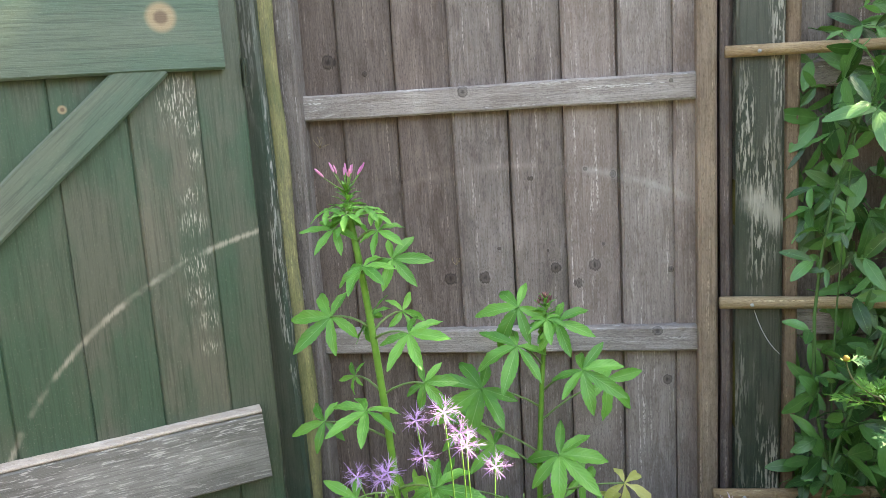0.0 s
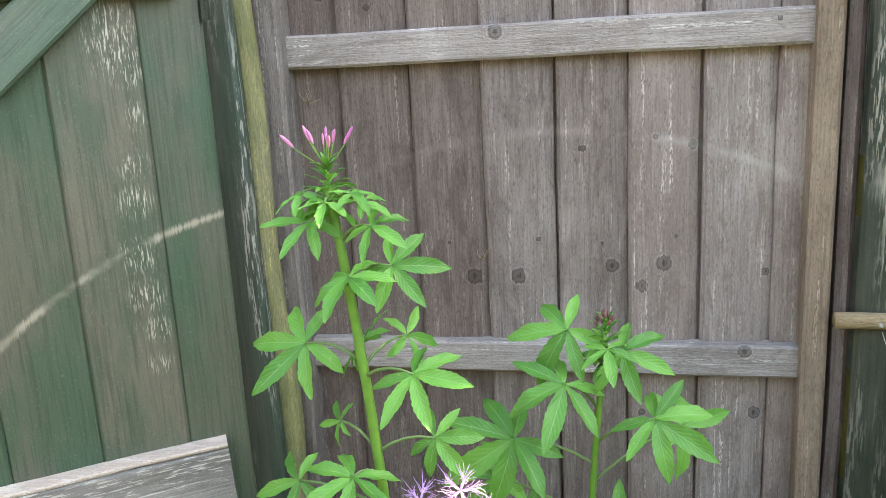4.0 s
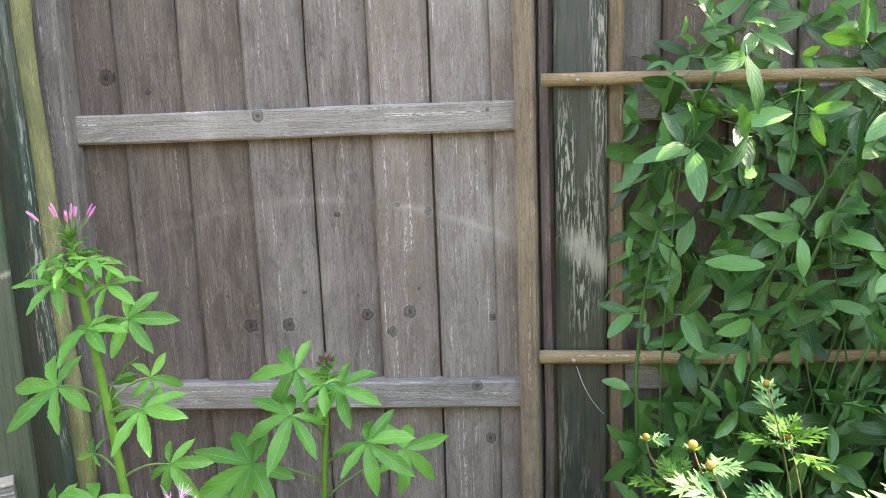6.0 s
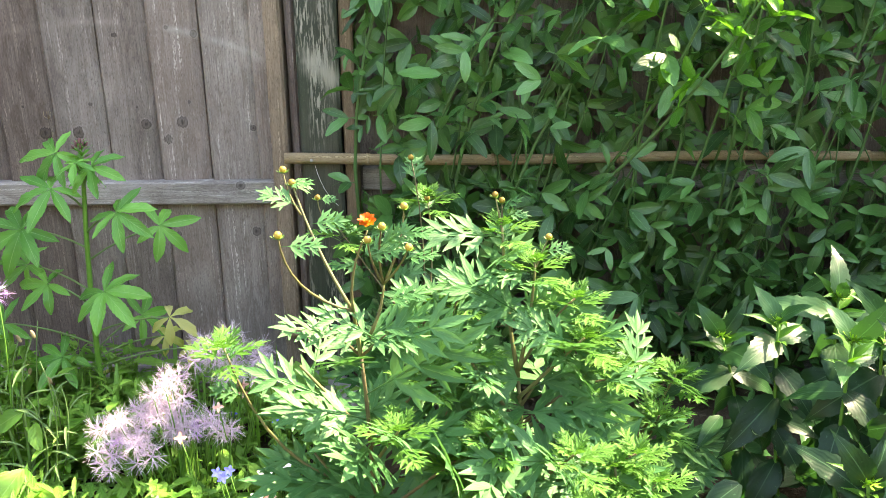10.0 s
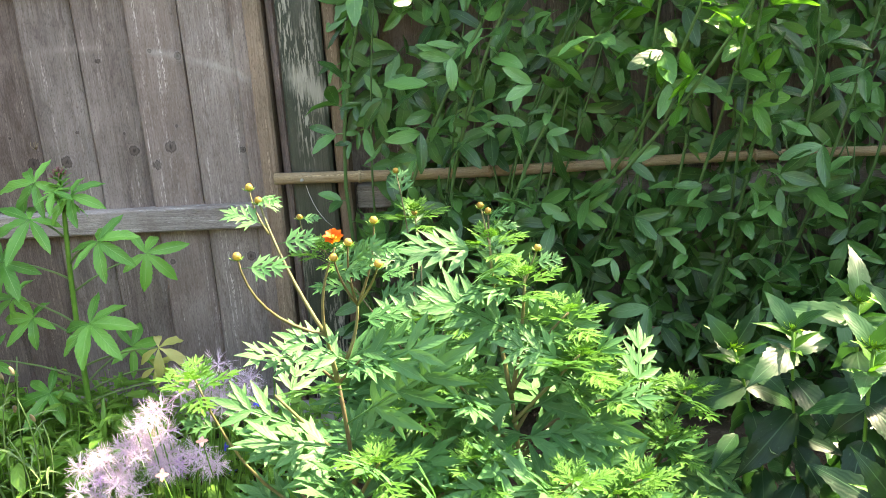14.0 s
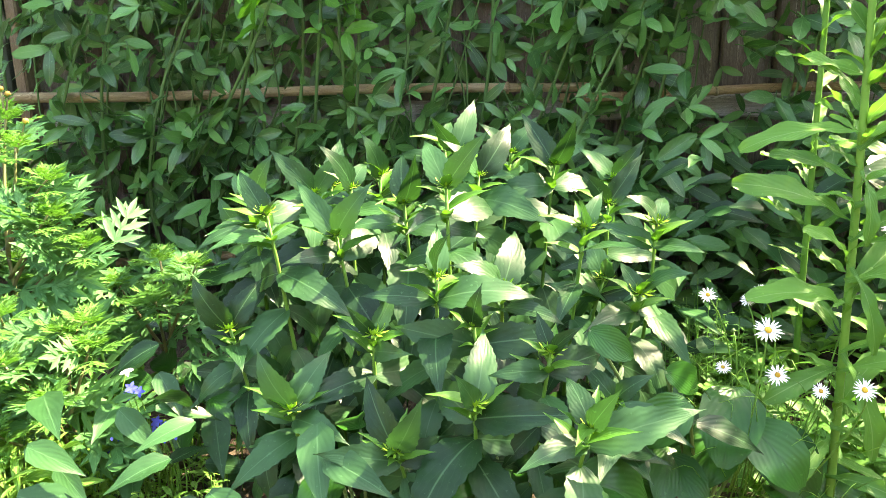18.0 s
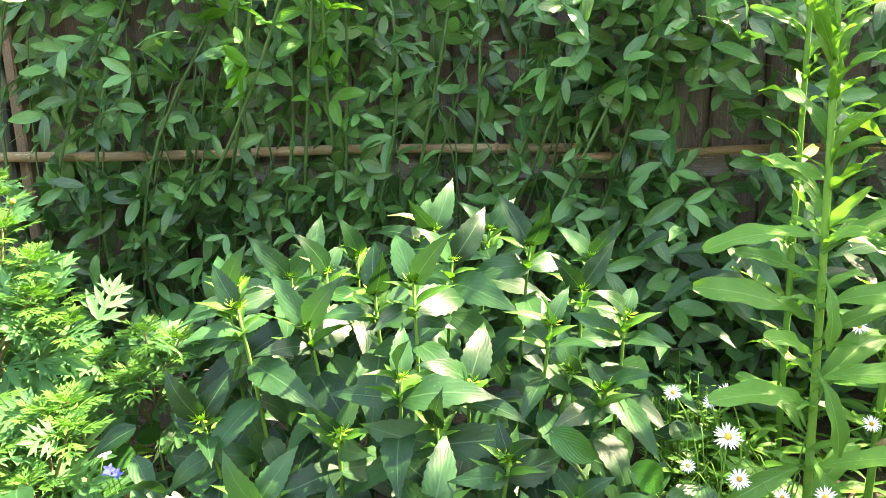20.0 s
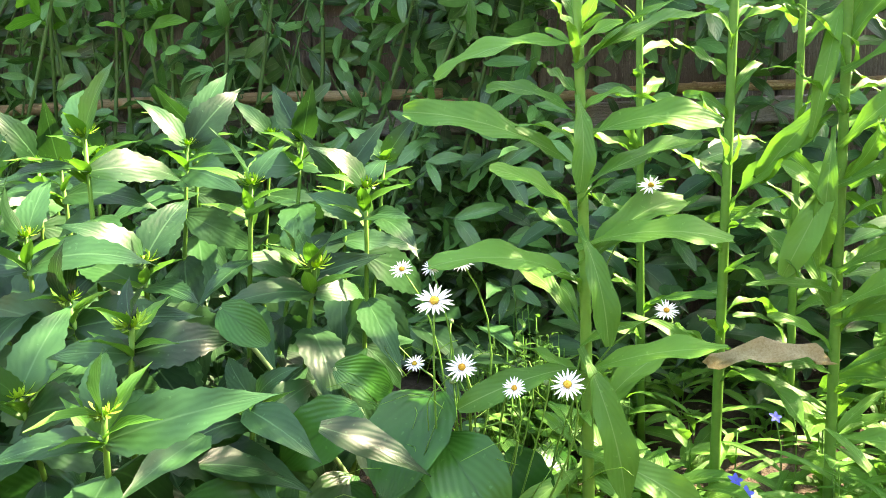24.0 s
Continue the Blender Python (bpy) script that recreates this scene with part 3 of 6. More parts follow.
# ---- unseen walls added behind the camera to block low skylight ----
def build_sky_blocks():
    n = Nodes("old_brick", 0.9, 0.2)
    br = n.tree.nodes.new("ShaderNodeTexBrick")
    n.put(br.inputs["Vector"], n.coords("Generated", (30, 30, 24)))
    br.inputs["Color1"].default_value, br.inputs["Color2"].default_value = (0.20, 0.10, 0.07, 1), (0.14, 0.075, 0.055, 1)
    br.inputs["Mortar"].default_value = (0.25, 0.23, 0.2, 1)
    n.colour(n.mix(n.ramp(n.noise(n.coords("world"), 2.0, 4, 0.6), 0.3, 0.7, 0.0, 0.5), br.outputs[0], (0.10, 0.07, 0.05)))
    for name, size, at in (("sky_block_south", (10.0, 0.22, 2.3), (1.0, -3.4, 0)), ("sky_block_west", (0.22, 6.4, 2.3), (-3.9, -0.1, 0)), ("sky_block_east", (0.22, 6.4, 2.3), (5.9, -0.1, 0))):
        x, y, z = (v / 2 for v in size)
        vs = [(a * x, c * y, d) for d in (-0.2, size[2]) for a, c in ((-1, -1), (1, -1), (1, 1), (-1, 1))]
        fs = [(3, 2, 1, 0), (4, 5, 6, 7), (0, 1, 5, 4), (1, 2, 6, 5), (2, 3, 7, 6), (3, 0, 4, 7)]
        ob = new(name, shape(name, vs, fs, n.mat, None, False))
        ob.location = at
        tagged(ob, "plain brick wall out of view, added to block low skylight", "wall", kind="structure")


build_sky_blocks()


# ---- fences ----
# Fence tops are out of view; heights chosen for the shade they cast.
FENCE_H, BARE_H = 1.44, 2.04
BARE_EDGES = (-0.365, -0.258, -0.146, -0.034, 0.074, 0.179, 0.282, 0.384, 0.47)


def featheredge(w, h, seed, mat):
    """A sawn board, thick and proud at its left edge, thin at its right, leaning under the next."""
    rn = random.Random(seed)
    bm = bmesh.new()
    rows = int(h / 0.10)
    edge = w / 2 - 0.022
    section = [(-w / 2 + 0.005, 0.0), (-w / 2, 0.005), (-w / 2, 0.024), (w / 2, 0.034), (w / 2, 0.026), (edge - 0.0012, 0.021), (edge - 0.0024, 0.0120), (w * 0.20, 0.0050)]
    k = len(section)
    ring = []
    for i in range(rows + 1):
        dx, dy = rn.uniform(-1, 1) * 0.0012, rn.uniform(-1, 1) * 0.0008
        gap = rn.uniform(-0.0014, 0.0008)
        ring.append([bm.verts.new((x + dx + (gap if j == 6 else 0.0), y + dy, h * i / rows)) for j, (x, y) in enumerate(section)])
    for a, c in zip(ring, ring[1:]):
        for i in range(k):
            bm.faces.new((a[i], a[(i + 1) % k], c[(i + 1) % k], c[i]))
    bm.faces.new(ring[0][::-1])
    bm.faces.new(ring[-1])
    bmesh.ops.recalc_face_normals(bm, faces=bm.faces)
    me = bpy.data.meshes.new("board")
    bm.to_mesh(me)
    bm.free()
    me.materials.append(mat)
    return me


def fence_boards(parent, edges, z0, h, y, brown=0):
    for i, (a, c) in enumerate(zip(edges, edges[1:])):
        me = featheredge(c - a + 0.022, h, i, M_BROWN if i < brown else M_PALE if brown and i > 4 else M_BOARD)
        part("board", me, parent, pose((a + c + 0.022) / 2, y + uni(-0.001, 0.001), z0 + uni(-0.01, 0.01), 0, uni(-0.15, 0.15), 0))


def build_bare_panel():
    f = thing("fence", (0, 0, 0), "narrow weathered grey featheredge fence panel with bare horizontal rails", "fence", "fence panels")
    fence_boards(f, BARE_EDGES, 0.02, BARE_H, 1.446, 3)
    for z, seed in ((1.80, 5), (1.37, 4), (0.898, 1), (0.418, 2), (0.0, 3)):
        part("rail", beam("rail", 0.764, 0.050, 0.030, M_RAIL, 0.004, 0.001, seed), f, pose(-0.344, 1.427, z))
    part("stile", plank("stile", 0.034, BARE_H, 0.05, M_STILE, 0.005, 0.0, 0.0006, 7), f, pose(0.437, 1.405, 0.02), "brown planed stile")
    part("stile", plank("stile", 0.022, BARE_H, 0.05, M_BATTEN, 0.008, 0.0, 0.0015, 8), f, pose(0.472, 1.412, 0.02), "rough grey batten")
    part("stile", plank("stile", 0.050, BARE_H, 0.05, M_FRAME, 0.005, 0.0, 0.0012, 9), f, pose(-0.352, 1.400, 0.02), "split grey stile")


def build_pea_panel():
    f = thing("fence", (0, 0, 0), "long weathered grey featheredge fence panel behind the climbing peas", "fence", "fence panels")
    edges = [0.56 + 0.107 * i for i in range(26)]
    # First five boards raised, unseen, to shade the spider flowers and peas.
    fence_boards(f, edges[:6], 0.02, BARE_H, 1.456)
    fence_boards(f, edges[5:], 0.02, FENCE_H, 1.456)
    for z, seed in ((0.906, 11), (0.445, 12), (0.01, 13)):
        part("rail", beam("rail", 2.62, 0.048, 0.030, M_RAIL, 0.004, 0.001, seed), f, pose(0.60, 1.437, z))


build_bare_panel()
build_pea_panel()


def post(name, label, w, t, x, y, mat, seed, bevel=0.006, lean=0.0, warp=0.001):
    ob = new(name, plank(name, w, BARE_H + 0.1, t, mat, bevel, 0.0, warp, seed))
    ob.matrix_basis = pose(x, y, -0.06, 0, lean, 0)
    return tagged(ob, label, "post")


post("fence_post", "dark green painted post with peeling pale streaks, canes screwed on", 0.082, 0.07, 0.524, 1.388, M_DARK, 21)
post("edging_strip", "light brown timber strip beside the dark post", 0.026, 0.05, 0.580, 1.400, M_STRIP, 22, 0.004)
post("cover_strip", "narrow mossy olive strip beside the dark post", 0.010, 0.05, 0.4885, 1.396, M_MOSS, 25, 0.002)
post("gate_post", "dark green painted gate post with scuffed edges", 0.075, 0.07, -0.392, 1.335, M_GATEPOST, 23, 0.006, -1.0)


def build_pole():
    pts = [(-0.362 + 0.006 * math.sin(z * 5.0) - 0.004 * math.sin(z * 13), 1.372, z) for z in [0.045 * i - 0.05 for i in range(48)]]
    vs, fs, uv = tube(pts, 0.0180, 0.015, 12)
    for i, v in enumerate(vs):
        axis = pts[min(i // 12, 47)]
        k = 1 + 0.28 * noise.noise((v.x * 40, v.y * 40, v.z * 5)) + 0.12 * noise.noise((v.x * 90, v.y * 90, v.z * 30))
        vs[i] = Vector((axis[0] + (v.x - axis[0]) * k, axis[1] + (v.y - axis[1]) * k, v.z))
    ob = new("split_pole", made("split_pole", (vs, fs, uv), M_LOG))
    tagged(ob, "split pole covered with yellow-green lichen beside the gate post", "pole")


build_pole()


# ---- gate ----
def build_gate():
    """The gate hangs at an angle; its own x runs along it, from the free edge at 0 to the hinges."""
    g = thing("garden_gate", (-0.385, 1.281, 0.04), "green painted ledged and braced wooden gate, paint worn", "gate")
    g.rotation_euler = (0, 0, radians(210))
    flip = pose(0, 0, 0, 0, 0, 180)
    x = 0.0
    for i, w in enumerate((0.085, 0.118, 0.122, 0.126, 0.120, 0.124, 0.120, 0.118)):
        me = plank("board", w + 0.001, 1.55, 0.018, M_GATE_WORN if i == 1 else M_GATE, 0.004, 0.0, 0.0002, 40 + i)
        part("board", me, g, pose(x + w / 2, 0.002 * (i % 2), 0.0) @ flip)
        x += w

    def ledge(name, end, angle, length, h, t, mat, seed, label=""):
        c, s = math.cos(radians(angle)), math.sin(radians(angle))
        m = Matrix(((-c, 0, s, end[0] + c * length), (0, -1, 0, end[1]), (s, 0, c, end[2] - s * length), (0, 0, 0, 1)))
        part(name, beam(name, length, h, t, mat, 0.004, 0.0010, seed), g, m, label)

    ledge("rail", (0.032, 0.026, 0.962), 0.6, 0.88, 0.150, 0.022, M_GATE_RAIL, 51, "green top ledge")
    ledge("rail", (0.026, 0.032, 0.194), 3.0, 0.88, 0.132, 0.030, M_GREY_RAIL, 52, "bare grey bottom ledge")
    ledge("brace", (0.128, 0.023, 0.957), 41.6, 0.93, 0.066, 0.020, M_GATE_RAIL, 53)
    # Thin cap; its pale colour carries the light on the ledge top.
    c3, s3 = math.cos(radians(3.0)), math.sin(radians(3.0))
    cap = Matrix(((-c3, 0, s3, 0.026 + c3 * 0.88 + s3 * 0.1325), (0, -1, 0, 0.0335), (s3, 0, c3, 0.194 - s3 * 0.88 + c3 * 0.1325), (0, 0, 0, 1)))
    part("ledge_edge", beam("ledge_edge", 0.88, 0.007, 0.032, M_LIT_EDGE, 0.002, 0.0012, 54), g, cap, "pale upper edge of the bottom ledge, brightened as if lit")
    part("latch_block", plank("latch_block", 0.012, 0.05, 0.02, M_GATEPOST), g, pose(-0.006, 0.012, 0.93) @ flip)
    return g


build_gate()


# ---- canes ----
def build_cane(a, b, r, seed):
    rn = random.Random(seed)
    n = 16
    pts = [Vector(a).lerp(Vector(b), i / n) + Vector((0, rn.uniform(-1, 1) * 0.0012, 0.003 * math.sin(i * 0.55 + seed))) for i in range(n + 1)]
    pieces = [tube(pts, r, r * 0.82, 10)]
    for i in range(2, n, 3):
        d = (pts[i + 1] - pts[i]).normalized()
        pieces.append(tube([pts[i] - d * 0.003, pts[i], pts[i] + d * 0.003], r * 1.10, r * 1.10, 10))
    o = thing("bamboo_cane", a, "weathered bamboo cane screwed across the fence posts", "cane", "trellis canes")
    me = made("pole", join(pieces), M_CANE)
    me.transform(Matrix.Translation(-Vector(a)))
    part("pole", me, o)
    screw = join([(*tube([(0, 0.002, 0), (0, -0.0035, 0)], 0.0035, 0.003, 8),)])
    part("screw", made("screw", screw, M_METAL), o, pose(0.055, -r, 0.0), "small steel screw head")


build_cane((0.462, 1.376, 0.973), (2.68, 1.380, 0.935), 0.0105, 1)
build_cane((0.452, 1.374, 0.524), (1.78, 1.384, 0.522), 0.0115, 2)
build_cane((1.72, 1.386, 0.500), (2.72, 1.392, 0.515), 0.0100, 4)
build_cane((0.440, 1.374, 0.148), (1.32, 1.380, 0.186), 0.0110, 3)

web = new("hanging_thread", made("hanging_thread", tube(bend((0.512, 1.371, 0.512), (0.556, 1.366, 0.430), (-0.004, -0.004, -0.006), 7), 0.0005, 0.0004, 4), F_WHITE))
tagged(web, "pale thread hanging from the bamboo cane over the dark post", "thread")



def straw_wisp(at, reach, label):
    """A few dry straws caught in the roughness of a board."""
    rn = random.Random(reach)
    o = thing("straw_wisp", at, label, "straw", "straws on the fence")
    for k in range(5):
        a = rn.uniform(0.2, 2.6)
        tip = (reach * math.cos(a), -0.004, reach * math.sin(a))
        part("straw", made("straw", tube(bend((0, 0, 0), tip, (rn.uniform(-0.004, 0.004), -0.003, 0), 4), 0.0005, 0.0003, 3), L_DRY), o)


straw_wisp((-0.044, 1.443, 0.598), 0.017, "few dry straws caught on a knot of the fence board")
straw_wisp((-0.306, 1.443, 0.845), 0.022, "thin dry straws and cobweb caught under the rail")

stone = new("flat_stone", made("flat_stone", ball(0.11, 6, 10, 1.0, 0.28), M_STONE))
stone.matrix_basis = pose(0.49, 1.30, 0.035, 0, 0, 20)
tagged(stone, "flat pale grey stone lying at the foot of the fence", "stone")


# ---- climbing peas ----
def pea_leaf(seed, mat):
    """A pair of leaflets on a short stalk with a tendril."""
    rn = random.Random(seed)
    out = [(*tube(bend((0, 0, 0), (0.28, 0, 0.05), (0, 0, 0.02), 4), 0.018, 0.014, 4),)]
    for side in (-1, 1):
        b = blade(rn.uniform(0.27, 0.42), OVAL, 7, rn.uniform(0.1, 1.1), rn.uniform(0.05, 0.45), 0.05, 0, 0.2)
        a = side * rn.uniform(0.45, 0.95)
        out.append((*b, orient((0.26, 0, 0.05), (math.cos(a), math.sin(a), rn.uniform(-0.1, 0.25)), (0, -side * 0.25, 1), rn.uniform(0.85, 1.05))))
    t = [(0.28, 0, 0.05)]
    for i in range(1, 7):
        t.append((0.28 + 0.11 * i, 0.03 * math.sin(i * 1.1 + seed), 0.05 + 0.04 * i - 0.012 * i * i))
    out.append((*tube(t, 0.007, 0.004, 3),))
    return join(out)


PEA = [made("leaf", pea_leaf(s, L_PEA), L_PEA) for s in range(5)]
PEA_Y = [made("leaf", pea_leaf(s + 20, L_PEA_YOUNG), L_PEA_YOUNG) for s in range(3)]


def pea_flower(seed):
    rn = random.Random(seed)
    out = []
    for i in range(rn.randint(5, 7)):
        a, h = i * 2.4, i * 0.010
        c = Vector((0.012 * math.cos(a), 0.012 * math.sin(a), h))
        d = Vector((math.cos(a), math.sin(a), 0.25))
        out.append((*blade(1.25, PLUMP, 4, -0.7, 0.2, 0.05), orient(c, (d.x * 0.35, d.y * 0.35, 1), d, 0.017)))
        for k in (-1, 1):
            out.append((*blade(0.7, OVAL, 3, 0.8, 0.3), orient(c, (d.x, d.y, 0.1), (k * -d.y, k * d.x, 0.4), 0.013)))
    return join(out)


PEA_FLOWER = [made("flower", pea_flower(s), F_PINK) for s in range(3)]


def off_canes(x, y, z, chance):
    """Most leaves keep clear of the canes, which lie open in front of them."""
    back = max(0.0, 1.374 - y) * 0.25
    mid = 0.522 if x < 1.78 else 0.505
    return (abs(z - mid - back) < 0.042 and chance < 0.86) or (abs(z - 0.955 - back * 0.1) < 0.03 and chance < 0.5)


def pea_vine(base, tip, sag, leaves, size=0.068, young=False, flowers=0, label="climbing everlasting pea with winged stems and paired leaves"):
    o = thing("pea_vine", base, label, "climbing plant", "climbing peas")
    pts = bend((0, 0, 0), Vector(tip) - Vector(base), sag, 12)
    part("stem", made("stem", tube(pts, 0.0022 if young else 0.0026, 0.0014, 6, 1.7), S_PEA), o)
    for i in range(leaves):
        f = (i + 0.6) / leaves
        k = min(10, int(f * 11))
        p = pts[k].lerp(pts[k + 1], f * 11 - k)
        a = uni(-2.6, -0.5) if i % 2 else uni(-3.0, -0.1)
        d = (math.cos(a) * 0.9, math.sin(a) * 0.75, uni(-0.2, 0.6))
        if off_canes(p.x + base[0], p.y + base[1] - 0.03, p.z + base[2], uni(0, 1)):
            continue
        pool = PEA_Y if young and f > 0.35 else PEA
        part("leaf", RND.choice(pool), o, orient(p, d, (uni(-1.0, 1.0), uni(-1.0, 0.2), uni(-0.1, 0.9)), size * uni(0.6, 1.2) * (1.0 if f < 0.85 else 0.7)))
    for i in range(flowers):
        p = pts[-1] + Vector((uni(-0.02, 0.02), -0.02, 0.03 * i))
        part("flower", RND.choice(PEA_FLOWER), o, orient(p, (0.2, -1, 0.2), (0.1, -0.6, 0.7), 1.35))
    return o


for i in range(15):
    x = 0.62 + 0.098 * i
    pea_vine((x, 1.40 + uni(-0.02, 0.02), 0.0), (x + uni(0.08, 0.42), 1.33 + uni(-0.06, 0.03), uni(0.9, 1.25)), (uni(-0.20, 0.20), uni(-0.08, -0.03), 0), 27)
pea_vine((0.93, 1.36, 0.35), (1.336, 1.055, 0.98), (0.03, -0.03, -0.03), 11, 0.066, True, 0, "bright leaning shoot of everlasting pea reaching from the fence")
pea_vine((1.05, 1.36, 0.45), (1.258, 1.07, 1.12), (0.03, -0.05, -0.02), 10, 0.060, True, 0, "bright leaning shoot of everlasting pea reaching from the fence")
pea_vine((1.30, 1.36, 0.50), (1.162, 1.28, 1.05), (0.05, -0.05, 0), 10, 0.060, True, 3, "flowering everlasting pea shoot with magenta blooms")
# Sunlit vines: their brightness is put in by the lighter leaf colour.
for x, lean, y in ((1.16, 0.04, 1.20), (1.24, 0.10, 1.17), (1.34, 0.02, 1.19)):
    pea_vine((x - 0.03, 1.34, 0.35), (x + lean, y, 1.12), (uni(-0.04, 0.04), -0.04, 0), 15, 0.064, True, 0, "bright leaning shoot of everlasting pea reaching from the fence")
pea_vine((1.52, 1.38, 0.30), (1.552, 1.31, 1.045), (0.05, -0.03, 0), 8, 0.060, False, 2, "flowering everlasting pea shoot with magenta blooms")
pea_vine((1.80, 1.38, 0.20), (1.865, 1.31, 0.885), (0.04, -0.04, 0), 9, 0.062, False, 1, "flowering everlasting pea shoot with magenta blooms")
pea_vine((2.10, 1.38, 0.20), (2.213, 1.30, 1.065), (0.04, -0.04, 0), 9, 0.060, False, 1, "flowering everlasting pea shoot with magenta blooms")
pea_vine((2.30, 1.36, 0.20), (2.395, 1.21, 0.95), (0.04, -0.04, 0), 9, 0.060, False, 2, "flowering everlasting pea shoot with magenta blooms")


def build_pea_mass():
    """The rest of the peas' leaves, too many to count, against the fence."""
    rn = random.Random(9)
    kinds = [pea_leaf(s + 40, None) for s in range(4)]
    out = []
    for i in range(1700):
        x = 0.60 + 1.45 * rn.random() ** 0.9 if i < 1280 else rn.uniform(1.72, 2.7)
        z = rn.uniform(0.03, 1.28) if i < 1280 else rn.uniform(0.1, 0.95)
        if 1.42 < x < 1.72 and z > 0.62 and rn.random() < 0.82:
            continue
        y = 1.415 - rn.random() ** 1.4 * (0.10 + 0.16 * min(1.0, z))
        a = rn.uniform(-3.1, 0.0)
        if off_canes(x, y, z, rn.random()):
            continue
        d = (math.cos(a), math.sin(a) * 0.6, rn.uniform(-0.9, 0.4))
        out.append((*kinds[i % 4], orient((x, y, z), d, (rn.uniform(-1.1, 1.1), rn.uniform(-1.1, 0.2), rn.uniform(-0.1, 0.9)), 0.060 * rn.uniform(0.5, 1.4))))
    for i in range(420):
        x, z = rn.uniform(1.75, 2.85), 0.03 + 0.85 * rn.random() ** 1.3
        y, a = 1.42 - 0.22 * rn.random(), rn.uniform(-3.1, 0.0)
        if off_canes(x, y, z, rn.random()):
            continue
        out.append((*kinds[i % 4], orient((x, y, z), (math.cos(a), math.sin(a) * 0.6, rn.uniform(-0.7, 0.4)), (rn.uniform(-0.5, 0.5), -0.75, 0.55), 0.078 * rn.uniform(0.7, 1.2))))
    for i in range(700):
        x = 0.60 + 1.25 * rn.random()
        z = rn.uniform(0.02, 1.05)
        a = rn.uniform(-3.1, 0.0)
        out.append((*kinds[i % 4], orient((x, rn.uniform(1.405, 1.445), z), (math.cos(a), -0.1, math.sin(a)), (rn.uniform(-0.6, 0.6), -0.8, 0.3), 0.075 * rn.uniform(0.7, 1.15))))
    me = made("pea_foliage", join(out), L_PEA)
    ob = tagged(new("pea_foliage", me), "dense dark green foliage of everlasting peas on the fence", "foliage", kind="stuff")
    stems = []
    for i in range(36):
        x = 0.6 + 1.5 * rn.random()
        lean = rn.uniform(-0.30, 0.38)
        lean = max(lean, 0.68 - x)
        stems.append((*tube(bend((x, 1.40, 0.0), (x + lean, 1.39 + rn.uniform(-0.06, 0.02), rn.uniform(0.5, 0.98)), (rn.uniform(-0.13, 0.13), -0.03, 0), 8), 0.0019, 0.0010, 4, 1.5),))
    tagged(new("pea_stems", made("pea_stems", join(stems), S_PEA)), "tangle of pale winged pea stems against the fence", "stems", kind="stuff")


build_pea_mass()


# ---- cleomes ----
FINGER = lambda v: (v ** 0.95) * (1 - v) ** 0.90 / 0.278
LEAFLETS = [made("leaflet", blade(0.265 + 0.025 * s, FINGER, 18, 0.30 + 0.25 * s, 0.36, 0.06, 0.045, 0.12), L_CLEO) for s in range(3)]
LEAFLETS_Y = [made("leaflet", blade(0.32, lambda v: math.sin(math.pi * v ** 1.2) ** 0.95, 7, 0.9, 0.4, 0.1), L_YELLOW)]


def palmate(parent, root, centre, normal, size, count=6, yellow=False):
    """A stalk from root to centre, bearing a fan of leaflets that hangs by its normal."""
    stalk = part("leaf", made("leaf", tube(bend(root, centre, (0, 0, 0.008), 5), 0.0022, 0.0014, 5), S_PALE), parent)
    n = Vector(normal).normalized()
    out = (Vector(centre) - Vector(root)).normalized()
    down = Vector((out.x, out.y - 0.2, -0.32))
    f = orient(centre, down, n)
    for i in range(count):
        a = (i - (count - 1) / 2) * radians(312 / count)
        s = size * 1.08 * (1.0 - 0.40 * abs(a) / 2.6) * uni(0.92, 1.08)
        m = f @ pose(0, 0, 0, uni(-14, 14), uni(-4, 16), math.degrees(a)) @ Matrix.Scale(s, 4)
        part("leaflet", RND.choice(LEAFLETS_Y if yellow else LEAFLETS), stalk, m)
    return stalk


def cleome_head(o, top, buds, dark=False):
    top = Vector(top)
    for i in range(30):
        a, h = i * 2.4, 0.030 - i * 0.0018
        d = (math.cos(a), math.sin(a), 1.3 - 0.058 * i)
        part("leaflet", RND.choice(LEAFLETS), o, orient(top + Vector((0, 0, h)), d, (0, 0, 1), 0.018 + 0.0008 * i))
    bud = made("flower_bud", ball(0.0020, 6, 8, 1.0, 5.0), F_BUD)
    stalk = made("bud_stalk", tube([(0, 0, 0), (0.008, 0, 0.018), (0.016, 0, 0.040)], 0.0009, 0.0005, 4), S_GREEN)
    for i in range(buds):
        a = i * 2.4
        m = pose(*(top + Vector((0, 0, 0.025))), 0, -14 + (52 + uni(-10, 10)) * (i / buds), math.degrees(a)) @ Matrix.Scale(0.58 + 0.45 * (i / buds), 4)
        st = part("bud_stalk", stalk, o, m)
        part("flower_bud", bud, st, pose(0.0165, 0, 0.048, 0, 12, 0))
    if dark:
        tip = made("flower_bud", ball(0.0022, 4, 6, 1.0, 2.2), F_DARK)
        for i in range(13):
            a = i * 2.4
            part("flower_bud", tip, o, orient(top + Vector((0.0035 * math.sqrt(i) * math.cos(a), 0.0035 * math.sqrt(i) * math.sin(a), 0.040 - 0.0009 * i)), (math.cos(a), math.sin(a), 3 - 0.1 * i), (0, 0, 1)) @ pose(0, 0, 0, 0, 90, 0))


